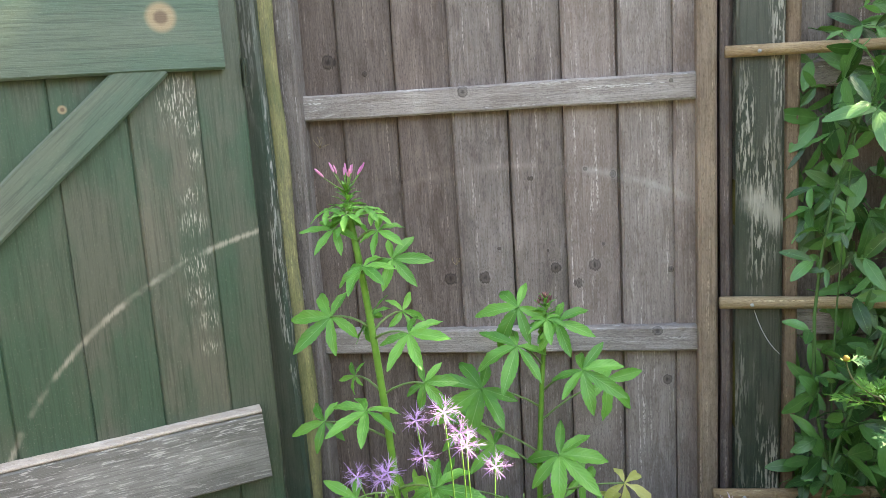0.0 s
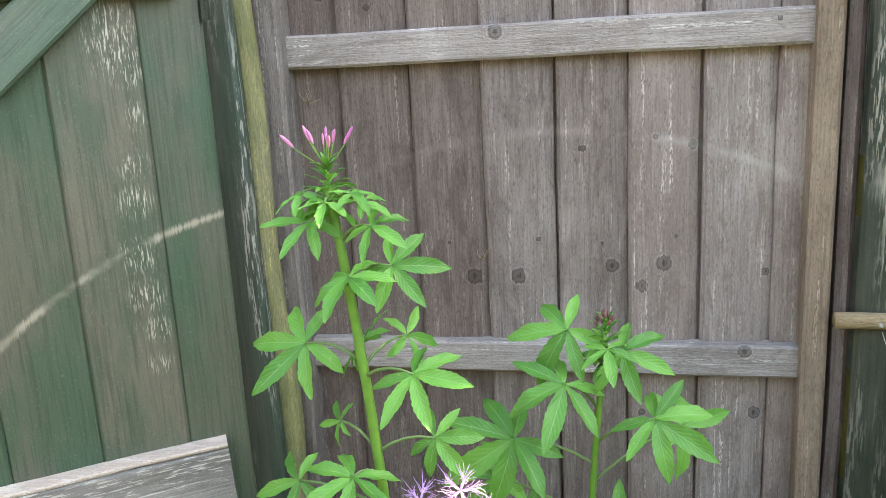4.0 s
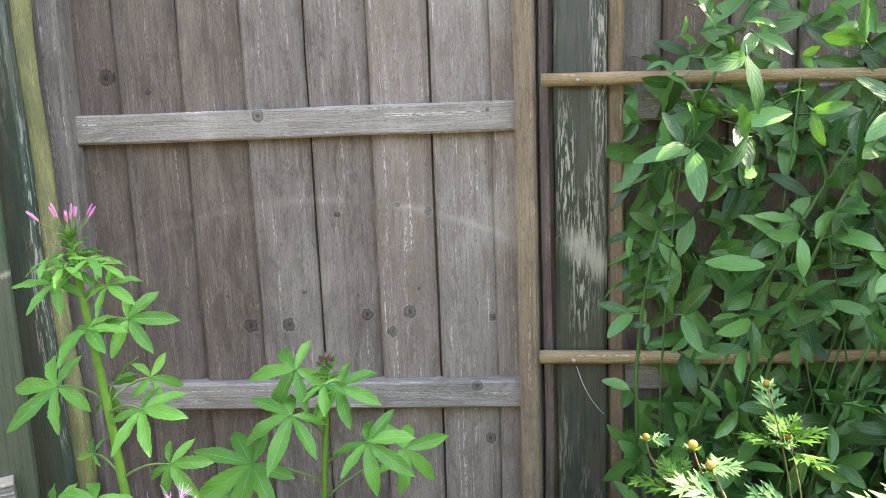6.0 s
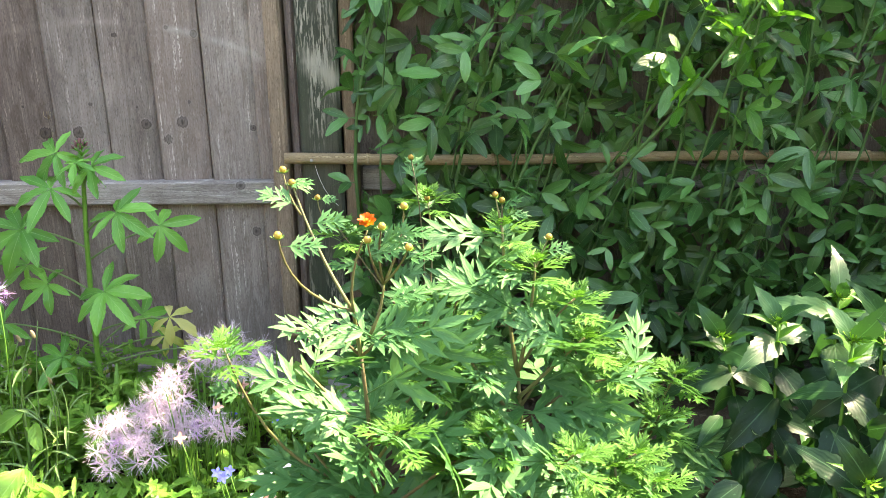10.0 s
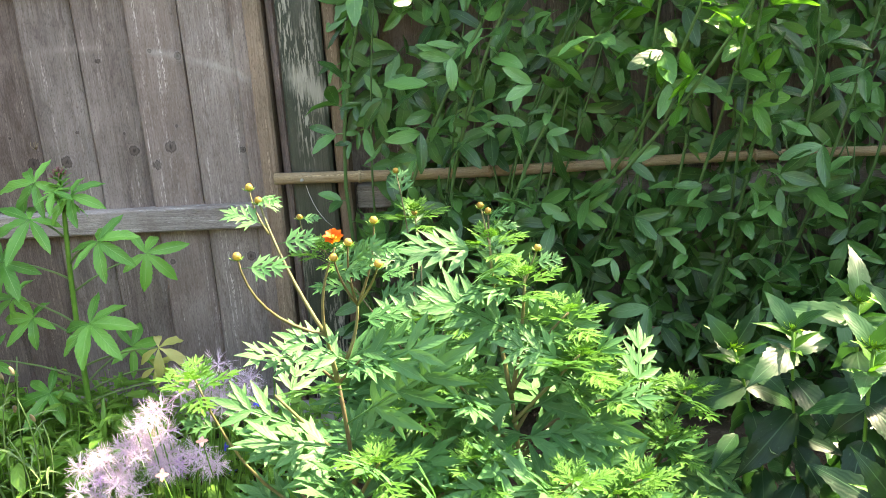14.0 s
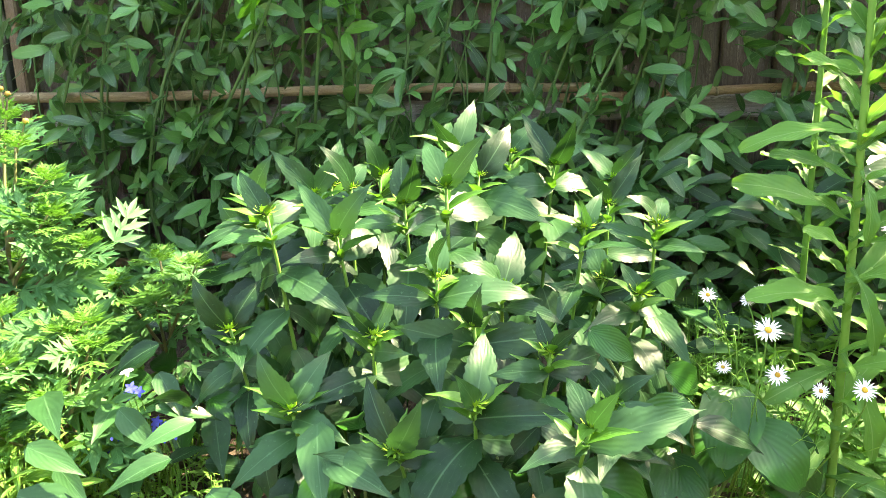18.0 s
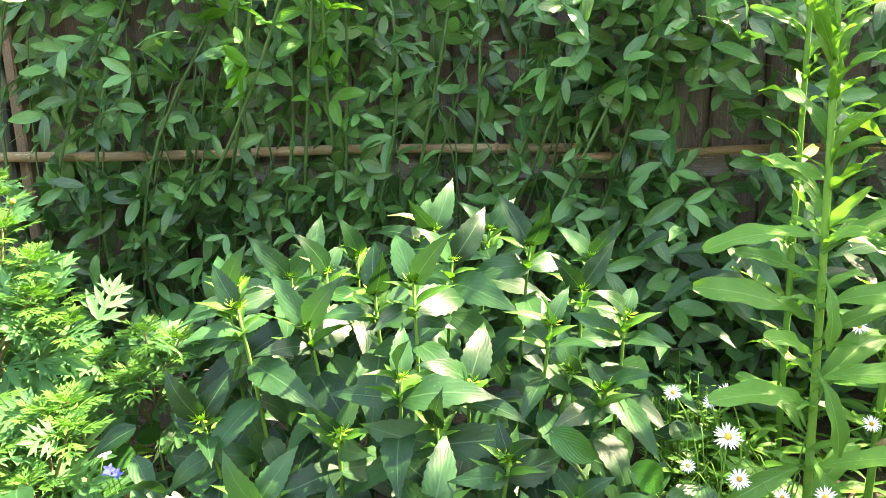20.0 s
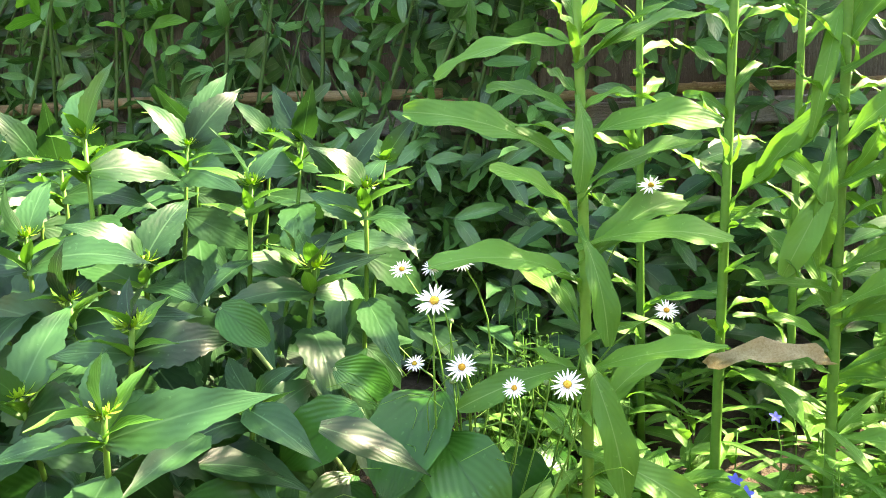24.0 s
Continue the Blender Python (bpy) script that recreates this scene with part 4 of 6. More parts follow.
def build_cleomes():
    o = thing("cleome", (-0.096, 1.03, 0.0), "tall spider flower with palmate leaves and pink buds", "flowering plant", "spider flowers")
    path = lambda z: Vector((0.008 - 0.052 * (z / 0.8) ** 2.2, 0.0, z))
    part("stem", made("stem", tube([path(0.078 * i) for i in range(11)], 0.0070, 0.0050, 8), S_GREEN), o)
    cleome_head(o, path(0.772), 13)
    fans = ((-0.016, -0.03, 0.689, 0.060, 6), (-0.082, 0.0, 0.606, 0.080, 6), (-0.034, 0.05, 0.590, 0.058, 6), (0.005, -0.01, 0.739, 0.050, 5), (0.022, 0.0, 0.694, 0.060, 6), (-0.062, -0.01, 0.744, 0.054, 6),
            (0.048, -0.04, 0.589, 0.072, 6), (0.058, 0.0, 0.499, 0.056, 6), (-0.026, -0.04, 0.469, 0.073, 6), (-0.114, 0.02, 0.427, 0.060, 5), (0.02, 0.05, 0.60, 0.05, 5), (-0.06, 0.03, 0.50, 0.035, 5),
            (-0.05, -0.05, 0.33, 0.075, 6), (0.07, -0.03, 0.34, 0.075, 6), (-0.08, 0.04, 0.25, 0.07, 6), (0.05, 0.05, 0.22, 0.07, 6))
    for x, y, z, s, n in fans:
        palmate(o, path(z - 0.02), (x, y, z), (x * 1.2, -0.75 + y, 0.62), s, n)
    for k in range(7):
        a = k * 2.4
        c = path(0.752) + Vector((0.032 * math.cos(a), 0.032 * math.sin(a), 0.012 + 0.002 * k))
        palmate(o, path(0.755), c, (math.cos(a) * 0.6, math.sin(a) * 0.6 - 0.3, 0.9), 0.034, 5)
    o = thing("cleome", (0.179, 1.159, 0.0), "shorter spider flower with palmate leaves and a dark bud tip", "flowering plant", "spider flowers")
    path = lambda z: Vector((-0.060 + 0.026 * (z / 0.565) ** 2.5, 0.0, z))
    part("stem", made("stem", tube([path(0.0565 * i) for i in range(11)], 0.0062, 0.0038, 8), S_GREEN), o)
    cleome_head(o, path(0.563), 0, True)
    fans = ((-0.081, -0.033, 0.526, 0.082, 6), (-0.143, -0.033, 0.454, 0.092, 7), (-0.172, 0.021, 0.372, 0.070, 6), (-0.079, 0.0, 0.582, 0.076, 6), (-0.015, -0.011, 0.559, 0.070, 6), (0.022, -0.022, 0.481, 0.076, 7),
            (0.060, 0.07, 0.430, 0.078, 6), (-0.020, -0.02, 0.333, 0.090, 7), (-0.130, 0.0, 0.341, 0.067, 6), (-0.224, 0.0, 0.265, 0.080, 6), (-0.108, -0.033, 0.211, 0.076, 6), (0.010, 0.06, 0.255, 0.070, 6),
            (-0.032, -0.033, 0.570, 0.045, 5))
    for x, y, z, s, n in fans:
        palmate(o, path(z - 0.045), (x, y, z), ((x + 0.04) * 1.2, -0.75 + y, 0.62), s, n)
    for x, y, z, s in ((0.085, 0.0, 0.275, 0.065), (0.06, 0.03, 0.225, 0.050), (0.110, 0.02, 0.205, 0.045), (-0.085, 0.05, 0.13, 0.055)):
        palmate(o, path(z - 0.03), (x, y, z), (x, -0.6, 0.7), s, 5, True)


build_cleomes()


# ---- orange cosmos ----
def cut_leaf(seed, pairs=3, w=0.225):
    """A deeply cut, feathery leaf of length 1."""
    rn = random.Random(seed)
    out = [(*tube(bend((0, 0, 0), (0.95, 0, -0.04), (0, 0, 0.05), 5), 0.010, 0.006, 4),)]
    out.append((*blade(w * 0.6, LOBE, 6, 0.25, 0.2, 0, 0, 0.15), orient((0.22, 0, 0.01), (1, 0, -0.05), (0, 0, 1), 0.70)))
    for i in range(pairs):
        f = 0.30 + 0.48 * i / (pairs - 1)
        z = 0.20 * f * (1 - f) - 0.04 * f
        s = 0.60 * (1.12 - 0.5 * f)
        for side in (-1, 1):
            a = side * (0.92 - 0.3 * f + rn.uniform(-0.1, 0.1))
            d = (math.cos(a), math.sin(a), rn.uniform(-0.15, 0.1))
            m = orient((f, 0, z), d, (0, 0, 1), s * rn.uniform(0.85, 1.1))
            out.append((*blade(w, LOBE, 5, 0.15, 0.2), m))
            for b in (-1, 1):
                out.append((*blade(w * 1.1, LOBE, 4, 0.12, 0.2), m @ orient((0.34, 0, -0.02), (0.78, b * 0.62, 0), (0, 0, 1), 0.46)))
    m = orient((0.82, 0, -0.01), (1, 0, -0.08), (0, 0, 1), 0.45)
    out.append((*blade(w * 1.1, LOBE, 5, 0.15, 0.2), m))
    for b in (-1, 1):
        out.append((*blade(w * 1.1, LOBE, 4, 0.12, 0.2), m @ orient((0.2, 0, -0.02), (0.78, b * 0.62, 0), (0, 0, 1), 0.5)))
    return join(out)


COSM = [made("leaf", cut_leaf(s), L_COSM) for s in range(4)]
COSM_TIP = [made("leaf", cut_leaf(s + 10, 3, 0.20), L_TIP) for s in range(3)]
COSM_BUD = made("flower_bud", ball(0.0048, 5, 8, 1.0, 0.95), F_GOLD)
CALYX = made("calyx", join([(*blade(0.35, LANCE, 3, -0.9, 0.3), orient((0, 0, -0.005), (math.cos(a), math.sin(a), -0.2), (0, 0, 1), 0.010)) for a in [i * 0.785 for i in range(8)]]), S_GREEN)


def cosmos_branch(o, a, b, leaves, size, tip=True, bud=False, sag=(0, 0, 0), r=0.0032, bare=0.0):
    pts = bend(a, b, sag, 9)
    part("stem", made("stem", tube(pts, r, r * 0.5, 6), S_RED), o)
    leaves = int(leaves * 0.68 + 0.5)
    for i in range(leaves):
        f = bare + (1 - bare) * (i + 0.5) / leaves
        k = min(7, int(f * 8))
        p = pts[k].lerp(pts[k + 1], f * 8 - k)
        t = (i // 2) * 1.57 + (i % 2) * math.pi + uni(-0.35, 0.35)
        d = (math.cos(t), math.sin(t) - 0.2, uni(-0.05, 0.85))
        part("leaf", RND.choice(COSM), o, orient(p, d, (uni(-0.3, 0.7), uni(-1.1, -0.1), 0.85), size * 1.50 * (1.1 - 0.35 * f) * uni(0.8, 1.2)))
    if tip:
        for i in range(11):
            t = i * 2.4
            part("leaf", RND.choice(COSM_TIP), o, orient(pts[-1] - Vector((0, 0, 0.002 * i)), (math.cos(t), math.sin(t), 1.5 - 0.14 * i), (0, 0, 1), 0.022 + 0.0036 * i))
    if bud:
        at = Vector(b)
        bd = part("flower_bud", COSM_BUD, o, Matrix.Translation(at))
        part("calyx", CALYX, bd)


def orange_bloom(o, at):
    bloom = []
    for ring in range(2):
        for i in range(8):
            a = i * 0.785 + ring * 0.39
            bloom.append((*blade(0.75, PLUMP, 4, 0.4, 0.2, 0.05), orient((0, 0, 0.002 * ring), (math.cos(a), math.sin(a), 0.8 + 0.9 * ring), (0, 0, 1), 0.0125 - 0.002 * ring)))
    fl = part("flower", made("flower", join(bloom), F_ORANGE), o, orient(at, (1, 0, 0), (0, -0.55, 0.85)), "orange half-open bloom")
    part("disc", made("disc", ball(0.004, 4, 8, 1, 0.8), F_DISC), fl, Matrix.Translation((0, 0, 0.003)))


def build_cosmos():
    # the budding plant in front
    o = thing("orange_cosmos", (0.667, 0.735, 0.0), "feathery green cosmos plant with golden buds and an orange bloom", "flowering plant", "cosmos plants")
    low, fork = (0.0, -0.015, 0.40), (-0.005, -0.035, 0.47)
    cosmos_branch(o, (0, 0, 0), low, 10, 0.11, False, False, (0.008, 0, 0), 0.0046, 0.35)
    cosmos_branch(o, low, fork, 1, 0.05, False, False, (0, 0, 0), 0.0036)
    cosmos_branch(o, fork, (0.018, -0.050, 0.578), 1, 0.035, False, False, (-0.008, 0, 0), 0.0020, 0.3)
    orange_bloom(o, (0.018, -0.052, 0.588))
    cosmos_branch(o, fork, (-0.085, 0.04, 0.615), 4, 0.038, False, True, (-0.006, 0, 0.0), 0.0024, 0.6)
    cosmos_branch(o, (-0.074, 0.03, 0.575), (-0.098, 0.053, 0.629), 1, 0.025, False, True, (-0.004, 0, 0), 0.0016, 0.4)
    cosmos_branch(o, fork, (-0.080, -0.085, 0.583), 1, 0.035, False, True, (-0.020, 0, -0.012), 0.0020, 0.8)
    cosmos_branch(o, (0.012, -0.02, 0.43), (0.032, -0.02, 0.50), 2, 0.05, False, False, (0.004, 0, 0), 0.0026, 0.3)
    cosmos_branch(o, (0.032, -0.02, 0.50), (0.060, -0.031, 0.602), 2, 0.035, False, True, (0.006, 0, 0.0), 0.0018, 0.3)
    cosmos_branch(o, (0.032, -0.02, 0.50), (0.020, -0.075, 0.574), 2, 0.035, False, True, (-0.004, 0, 0.0), 0.0018, 0.3)
    cosmos_branch(o, (0.032, -0.02, 0.50), (0.037, -0.075, 0.590), 1, 0.030, False, True, (-0.004, 0, 0.0), 0.0018, 0.3)
    cosmos_branch(o, (0.032, -0.02, 0.50), (0.067, -0.075, 0.565), 2, 0.035, False, True, (0.004, 0, 0.0), 0.0018, 0.3)
    cosmos_branch(o, low, (0.035, -0.05, 0.445), 3, 0.065, False, False, (0, 0, 0), 0.0022)
    cosmos_branch(o, low, (-0.035, -0.03, 0.445), 3, 0.055, False, False, (0, 0, 0), 0.0022)
    cosmos_branch(o, (0, 0, 0.28), (-0.080, -0.01, 0.385), 5, 0.070, False)
    cosmos_branch(o, (0, 0, 0.25), (0.085, 0.015, 0.360), 5, 0.075)
    cosmos_branch(o, (0, 0, 0.22), (0.05, -0.08, 0.33), 6, 0.085)
    cosmos_branch(o, (0, 0, 0.15), (-0.07, 0.0, 0.25), 4, 0.070, False)
    cosmos_branch(o, (0, 0, 0.14), (0.12, -0.05, 0.27), 6, 0.09)
    cosmos_branch(o, (0, 0, 0.10), (0.02, -0.13, 0.20), 6, 0.09)
    cosmos_branch(o, (0.0, 0.0, 0.20), (-0.182, 0.010, 0.40), 5, 0.040, True, False, (-0.02, 0, -0.045), 0.0026, 0.6)
    # the paler plant at the back
    o = thing("orange_cosmos", (0.735, 0.95, 0.0), "slim pale cosmos plant behind the others with long-stalked buds", "flowering plant", "cosmos plants")
    cosmos_branch(o, (0, 0, 0), (0.012, -0.02, 0.385), 11, 0.10, True, False, (0.005, 0, 0), 0.0038, 0.2)
    cosmos_branch(o, (0, 0.0, 0.30), (-0.016, 0.109, 0.590), 5, 0.045, False, True, (0.012, 0, 0), 0.0018, 0.1)
    cosmos_branch(o, (0.0, 0.0, 0.32), (-0.130, 0.07, 0.480), 4, 0.04, True, False, (0.0, 0, 0.0), 0.0018, 0.3)
    cosmos_branch(o, (-0.125, 0.07, 0.477), (-0.166, 0.088, 0.530), 1, 0.02, False, True, (-0.010, 0, -0.006), 0.0014, 0.9)
    cosmos_branch(o, (0.0, 0.0, 0.32), (0.009, 0.10, 0.525), 5, 0.05, True, True, (0.012, 0, 0), 0.0020, 0.2)
    cosmos_branch(o, (0, 0, 0.22), (0.06, -0.02, 0.405), 7, 0.075)
    cosmos_branch(o, (0, 0, 0.22), (-0.05, 0.0, 0.37), 6, 0.07, False)
    cosmos_branch(o, (0, 0, 0.18), (0.03, -0.08, 0.35), 6, 0.08)
    cosmos_branch(o, (0, 0, 0.15), (-0.07, 0.0, 0.28), 5, 0.08, False)
    cosmos_branch(o, (0, 0, 0.14), (0.10, -0.06, 0.30), 6, 0.08)
    # the sturdy plant beside the false sunflowers
    o = thing("orange_cosmos", (0.885, 0.775, 0.0), "bushy upright cosmos plant with reddish buds at the tip", "flowering plant", "cosmos plants")
    cosmos_branch(o, (0, 0, 0), (-0.01, 0.025, 0.33), 8, 0.12, False, False, (0.005, 0, 0), 0.0052, 0.2)
    cosmos_branch(o, (-0.01, 0.025, 0.33), (-0.030, 0.105, 0.525), 8, 0.075, True, False, (-0.004, 0.0, 0.0), 0.0036, 0.25)
    cosmos_branch(o, (-0.030, 0.105, 0.52), (-0.040, 0.120, 0.568), 1, 0.03, False, True, (0.0, 0, 0), 0.0018)
    cosmos_branch(o, (-0.030, 0.105, 0.52), (-0.030, 0.120, 0.560), 1, 0.03, False, True, (0.0, 0, 0), 0.0018)
    cosmos_branch(o, (-0.01, 0.025, 0.34), (0.012, 0.05, 0.490), 7, 0.075, True, False, (0.004, 0, 0), 0.0034, 0.25)
    cosmos_branch(o, (0.012, 0.05, 0.48), (0.030, 0.055, 0.525), 1, 0.03, False, True, (0.0, 0, 0), 0.0018)
    cosmos_branch(o, (-0.01, 0.02, 0.30), (0.075, 0.0, 0.400), 7, 0.075)
    cosmos_branch(o, (-0.01, 0.02, 0.24), (0.11, 0.02, 0.35), 7, 0.085)
    cosmos_branch(o, (-0.01, 0.02, 0.26), (-0.08, -0.01, 0.375), 6, 0.075)
    cosmos_branch(o, (0, 0, 0.18), (-0.06, -0.09, 0.31), 7, 0.09)
    cosmos_branch(o, (0, 0, 0.16), (0.05, -0.11, 0.29), 7, 0.09)
    cosmos_branch(o, (0, 0, 0.14), (0.14, -0.06, 0.26), 7, 0.09)
    cosmos_branch(o, (0, 0, 0.10), (0.0, -0.15, 0.20), 6, 0.09)
    cosmos_branch(o, (-0.01, 0.02, 0.28), (0.085, 0.025, 0.385), 4, 0.055, True, False, (0, 0, 0.02), 0.0028, 0.5)
    cosmos_branch(o, (-0.01, 0.02, 0.25), (0.160, 0.010, 0.330), 5, 0.062, False, False, (0, 0, 0.03), 0.0028, 0.5)
    cosmos_branch(o, (-0.01, 0.025, 0.34), (0.065, 0.03, 0.445), 4, 0.050, True, False, (0, 0, 0.01), 0.0026, 0.4)
    # young plants in front of the false sunflowers
    o = thing("orange_cosmos", (1.06, 0.885, 0.0), "young low cosmos plant with bright leafy tips", "flowering plant", "cosmos plants")
    cosmos_branch(o, (0, 0, 0), (0.0, 0.01, 0.30), 8, 0.08, True, False, (0.005, 0, 0), 0.0036, 0.2)
    cosmos_branch(o, (0, 0, 0.16), (0.06, 0.0, 0.29), 6, 0.07)
    cosmos_branch(o, (0, 0, 0.14), (-0.06, -0.02, 0.27), 6, 0.075)
    cosmos_branch(o, (0, 0, 0.12), (0.02, -0.07, 0.26), 6, 0.075)
    o = thing("orange_cosmos", (0.995, 0.68, 0.0), "young low cosmos plant with bright leafy tips", "flowering plant", "cosmos plants")
    cosmos_branch(o, (0, 0, 0), (0.0, 0.02, 0.25), 8, 0.08, True, False, (0.005, 0, 0), 0.0036, 0.15)
    cosmos_branch(o, (0, 0, 0.12), (0.05, 0.0, 0.24), 6, 0.07)
    cosmos_branch(o, (0, 0, 0.10), (-0.05, -0.04, 0.23), 6, 0.075)
    cosmos_branch(o, (0, 0, 0.08), (0.03, -0.08, 0.20), 6, 0.075)
    cosmos_branch(o, (0, 0, 0.06), (-0.04, -0.10, 0.16), 6, 0.08)


build_cosmos()


# ---- false sunflowers ----
HELI = [made("leaf", blade(0.44 + 0.03 * s, OVATE, 19, 0.50 + 0.28 * s, 0.30 - 0.04 * s, 0.018, 0.055, 0.18, 0.10), L_HELI) for s in range(4)]


HELI_Y = [made("leaf", blade(0.36, OVATE, 7, 0.6, 0.4, 0.03, 0.02, 0.3), L_YOUNG) for s in range(1)]


def sun_bud(seed):
    rn = random.Random(seed)
    out = [(*ball(0.0048, 4, 9, 1, 0.7),)]
    for ring, (n, tilt, s) in enumerate(((10, 1.1, 0.011), (10, 0.25, 0.015), (8, -0.25, 0.014))):
        for i in range(n):
            a = i * 2 * math.pi / n + ring * 0.4
            out.append((*blade(0.34, LANCE, 3, -0.7, 0.25), orient((0.004 * math.cos(a), 0.004 * math.sin(a), -0.002), (math.cos(a), math.sin(a), tilt * rn.uniform(0.7, 1.3)), (0, 0, 1), s)))
    return join(out)


SUN_BUDS = [made("flower_bud", sun_bud(s), F_LIME) for s in range(3)]


def heliopsis(base, top, size=0.10, pairs=5, turn=0.0):
    o = thing("false_sunflower", (*base, 0.0), "false sunflower shoot with toothed dark leaves and a green bud", "flowering plant", "false sunflower shoots")
    tip = Vector(top) - Vector((*base, 0.0))
    pts = bend((0, 0, 0), tip, (uni(-0.015, 0.015), uni(-0.01, 0.01), 0), 8)
    part("stem", made("stem", tube(pts, 0.0034, 0.0020, 6), S_GREEN), o)
    part("flower_bud", RND.choice(SUN_BUDS), o, orient(tip, (1, 0, 0), (uni(-0.2, 0.2), -0.25, 1), uni(0.70, 1.0)))
    for j in range(6):
        t = turn + 0.8 + j * 1.57
        part("leaf", RND.choice(HELI_Y), o, orient(pts[6].lerp(pts[7], 0.25 + 0.13 * j), (math.cos(t), math.sin(t), uni(0.2, 0.9)), (0, -0.4, 1), uni(0.034, 0.060)))
    for j in range(pairs):
        f = 0.99 - 0.80 * (j / pairs) ** 1.25
        k = min(6, int(f * 7))
        p = pts[k].lerp(pts[k + 1], f * 7 - k)
        tier = min(5, j)
        s = size * (0.78, 1.02, 1.10, 1.06, 1.0, 0.95)[tier]
        up = (1.35, 0.30, -0.25, -0.6, -0.9, -1.1)[tier]
        for side in (0, 1):
            t = turn + j * 1.5 + side * math.pi + uni(-0.3, 0.3)
            d = (math.cos(t), math.sin(t) - 0.15, up + uni(-0.25, 0.15))
            part("leaf", RND.choice(HELI), o, orient(p, d, (0.3 * math.cos(t) + uni(-0.25, 0.25), uni(-1.1, -0.25), uni(0.4, 0.9)), s * uni(0.68, 1.2)))
    return o


SHOOTS = ((1.206, 0.928, 0.368), (1.41, 0.79, 0.455), (1.333, 0.642, 0.452), (1.547, 0.654, 0.480), (1.709, 0.645, 0.430), (1.541, 0.561, 0.396), (1.582, 0.472, 0.287),
          (1.295, 0.72, 0.453), (1.362, 0.78, 0.451), (1.407, 0.68, 0.416), (1.491, 0.70, 0.452), (1.583, 0.80, 0.467), (1.69, 0.88, 0.469), (1.756, 0.80, 0.426),
          (1.579, 0.55, 0.343), (1.468, 0.56, 0.331), (1.737, 0.68, 0.357), (1.528, 0.93, 0.495), (1.629, 0.95, 0.477), (1.612, 0.62, 0.364), (1.283, 0.62, 0.316))
SHOOTS += ((1.802, 0.70, 0.421), (1.772, 0.62, 0.357), (1.691, 0.40, 0.299), (1.661, 0.50, 0.333), (1.735, 0.55, 0.255), (1.549, 0.90, 0.489), (1.26, 0.86, 0.42),
           (1.44, 0.86, 0.46), (1.78, 0.92, 0.44), (1.36, 0.90, 0.44), (1.50, 0.46, 0.24), (1.38, 0.52, 0.26))
for i, (x, y, z) in enumerate(SHOOTS):
    heliopsis((1.485 + (x - 1.5) * 0.82, 0.715 + (y - 0.74) * 0.75), (x - 0.017, y - 0.022, z - 0.020), uni(0.086, 0.114), 7, uni(0, 3))


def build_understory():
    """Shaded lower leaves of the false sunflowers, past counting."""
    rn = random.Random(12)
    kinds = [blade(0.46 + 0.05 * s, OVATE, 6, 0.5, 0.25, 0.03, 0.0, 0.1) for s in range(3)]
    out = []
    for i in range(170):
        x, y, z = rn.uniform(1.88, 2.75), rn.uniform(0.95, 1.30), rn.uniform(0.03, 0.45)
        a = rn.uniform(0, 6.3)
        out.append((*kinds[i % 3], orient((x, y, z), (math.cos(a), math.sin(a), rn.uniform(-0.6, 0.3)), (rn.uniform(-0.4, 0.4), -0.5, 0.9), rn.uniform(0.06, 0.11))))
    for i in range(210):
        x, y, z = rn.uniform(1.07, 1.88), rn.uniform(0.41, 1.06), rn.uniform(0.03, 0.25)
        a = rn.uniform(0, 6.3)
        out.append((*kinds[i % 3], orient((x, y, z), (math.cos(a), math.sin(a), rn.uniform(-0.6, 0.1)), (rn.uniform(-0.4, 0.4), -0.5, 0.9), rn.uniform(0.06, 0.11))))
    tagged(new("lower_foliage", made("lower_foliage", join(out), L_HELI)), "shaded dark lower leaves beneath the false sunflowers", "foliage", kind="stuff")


build_understory()


# ---- tall leafy stems ----
TALL = [made("leaf", blade(0.178 + 0.014 * s, OBLAN if s % 2 else SWORD, 14, d, 0.34, 0.08 + 0.02 * s, 0.0, 0.42 * d, 0.0, t), L_TALL) for s, (d, t) in enumerate(((0.6, 0.5), (1.0, -0.6), (1.5, 0.7), (2.0, -0.4), (0.3, 0.9)))]
TALL_FLAT = [made("leaf", blade(0.27 + 0.02 * s, OBLAN, 16, 0.7 + 0.25 * s, 0.26, 0.08, 0.0, 0.30 + 0.12 * s, 0.0, 0.4 * (s - 1)), L_TALL) for s in range(3)]
TALL_DRY = made("leaf", blade(0.20, LANCE, 12, 2.0, 1.0, 0.26, 0.08, 0.4, 0.7), L_DRY)
TALL_WHITE = made("leaf", blade(0.26, LANCE, 14, 1.0, 0.6, 0.14, 0.03, 0.4, 0.4, 0.6), L_BLEACHED)
TALL_YEL = made("leaf", blade(0.24, LANCE, 12, 1.3, 0.7, 0.14, 0.04, 0.4, 0.5), L_YELLOW)


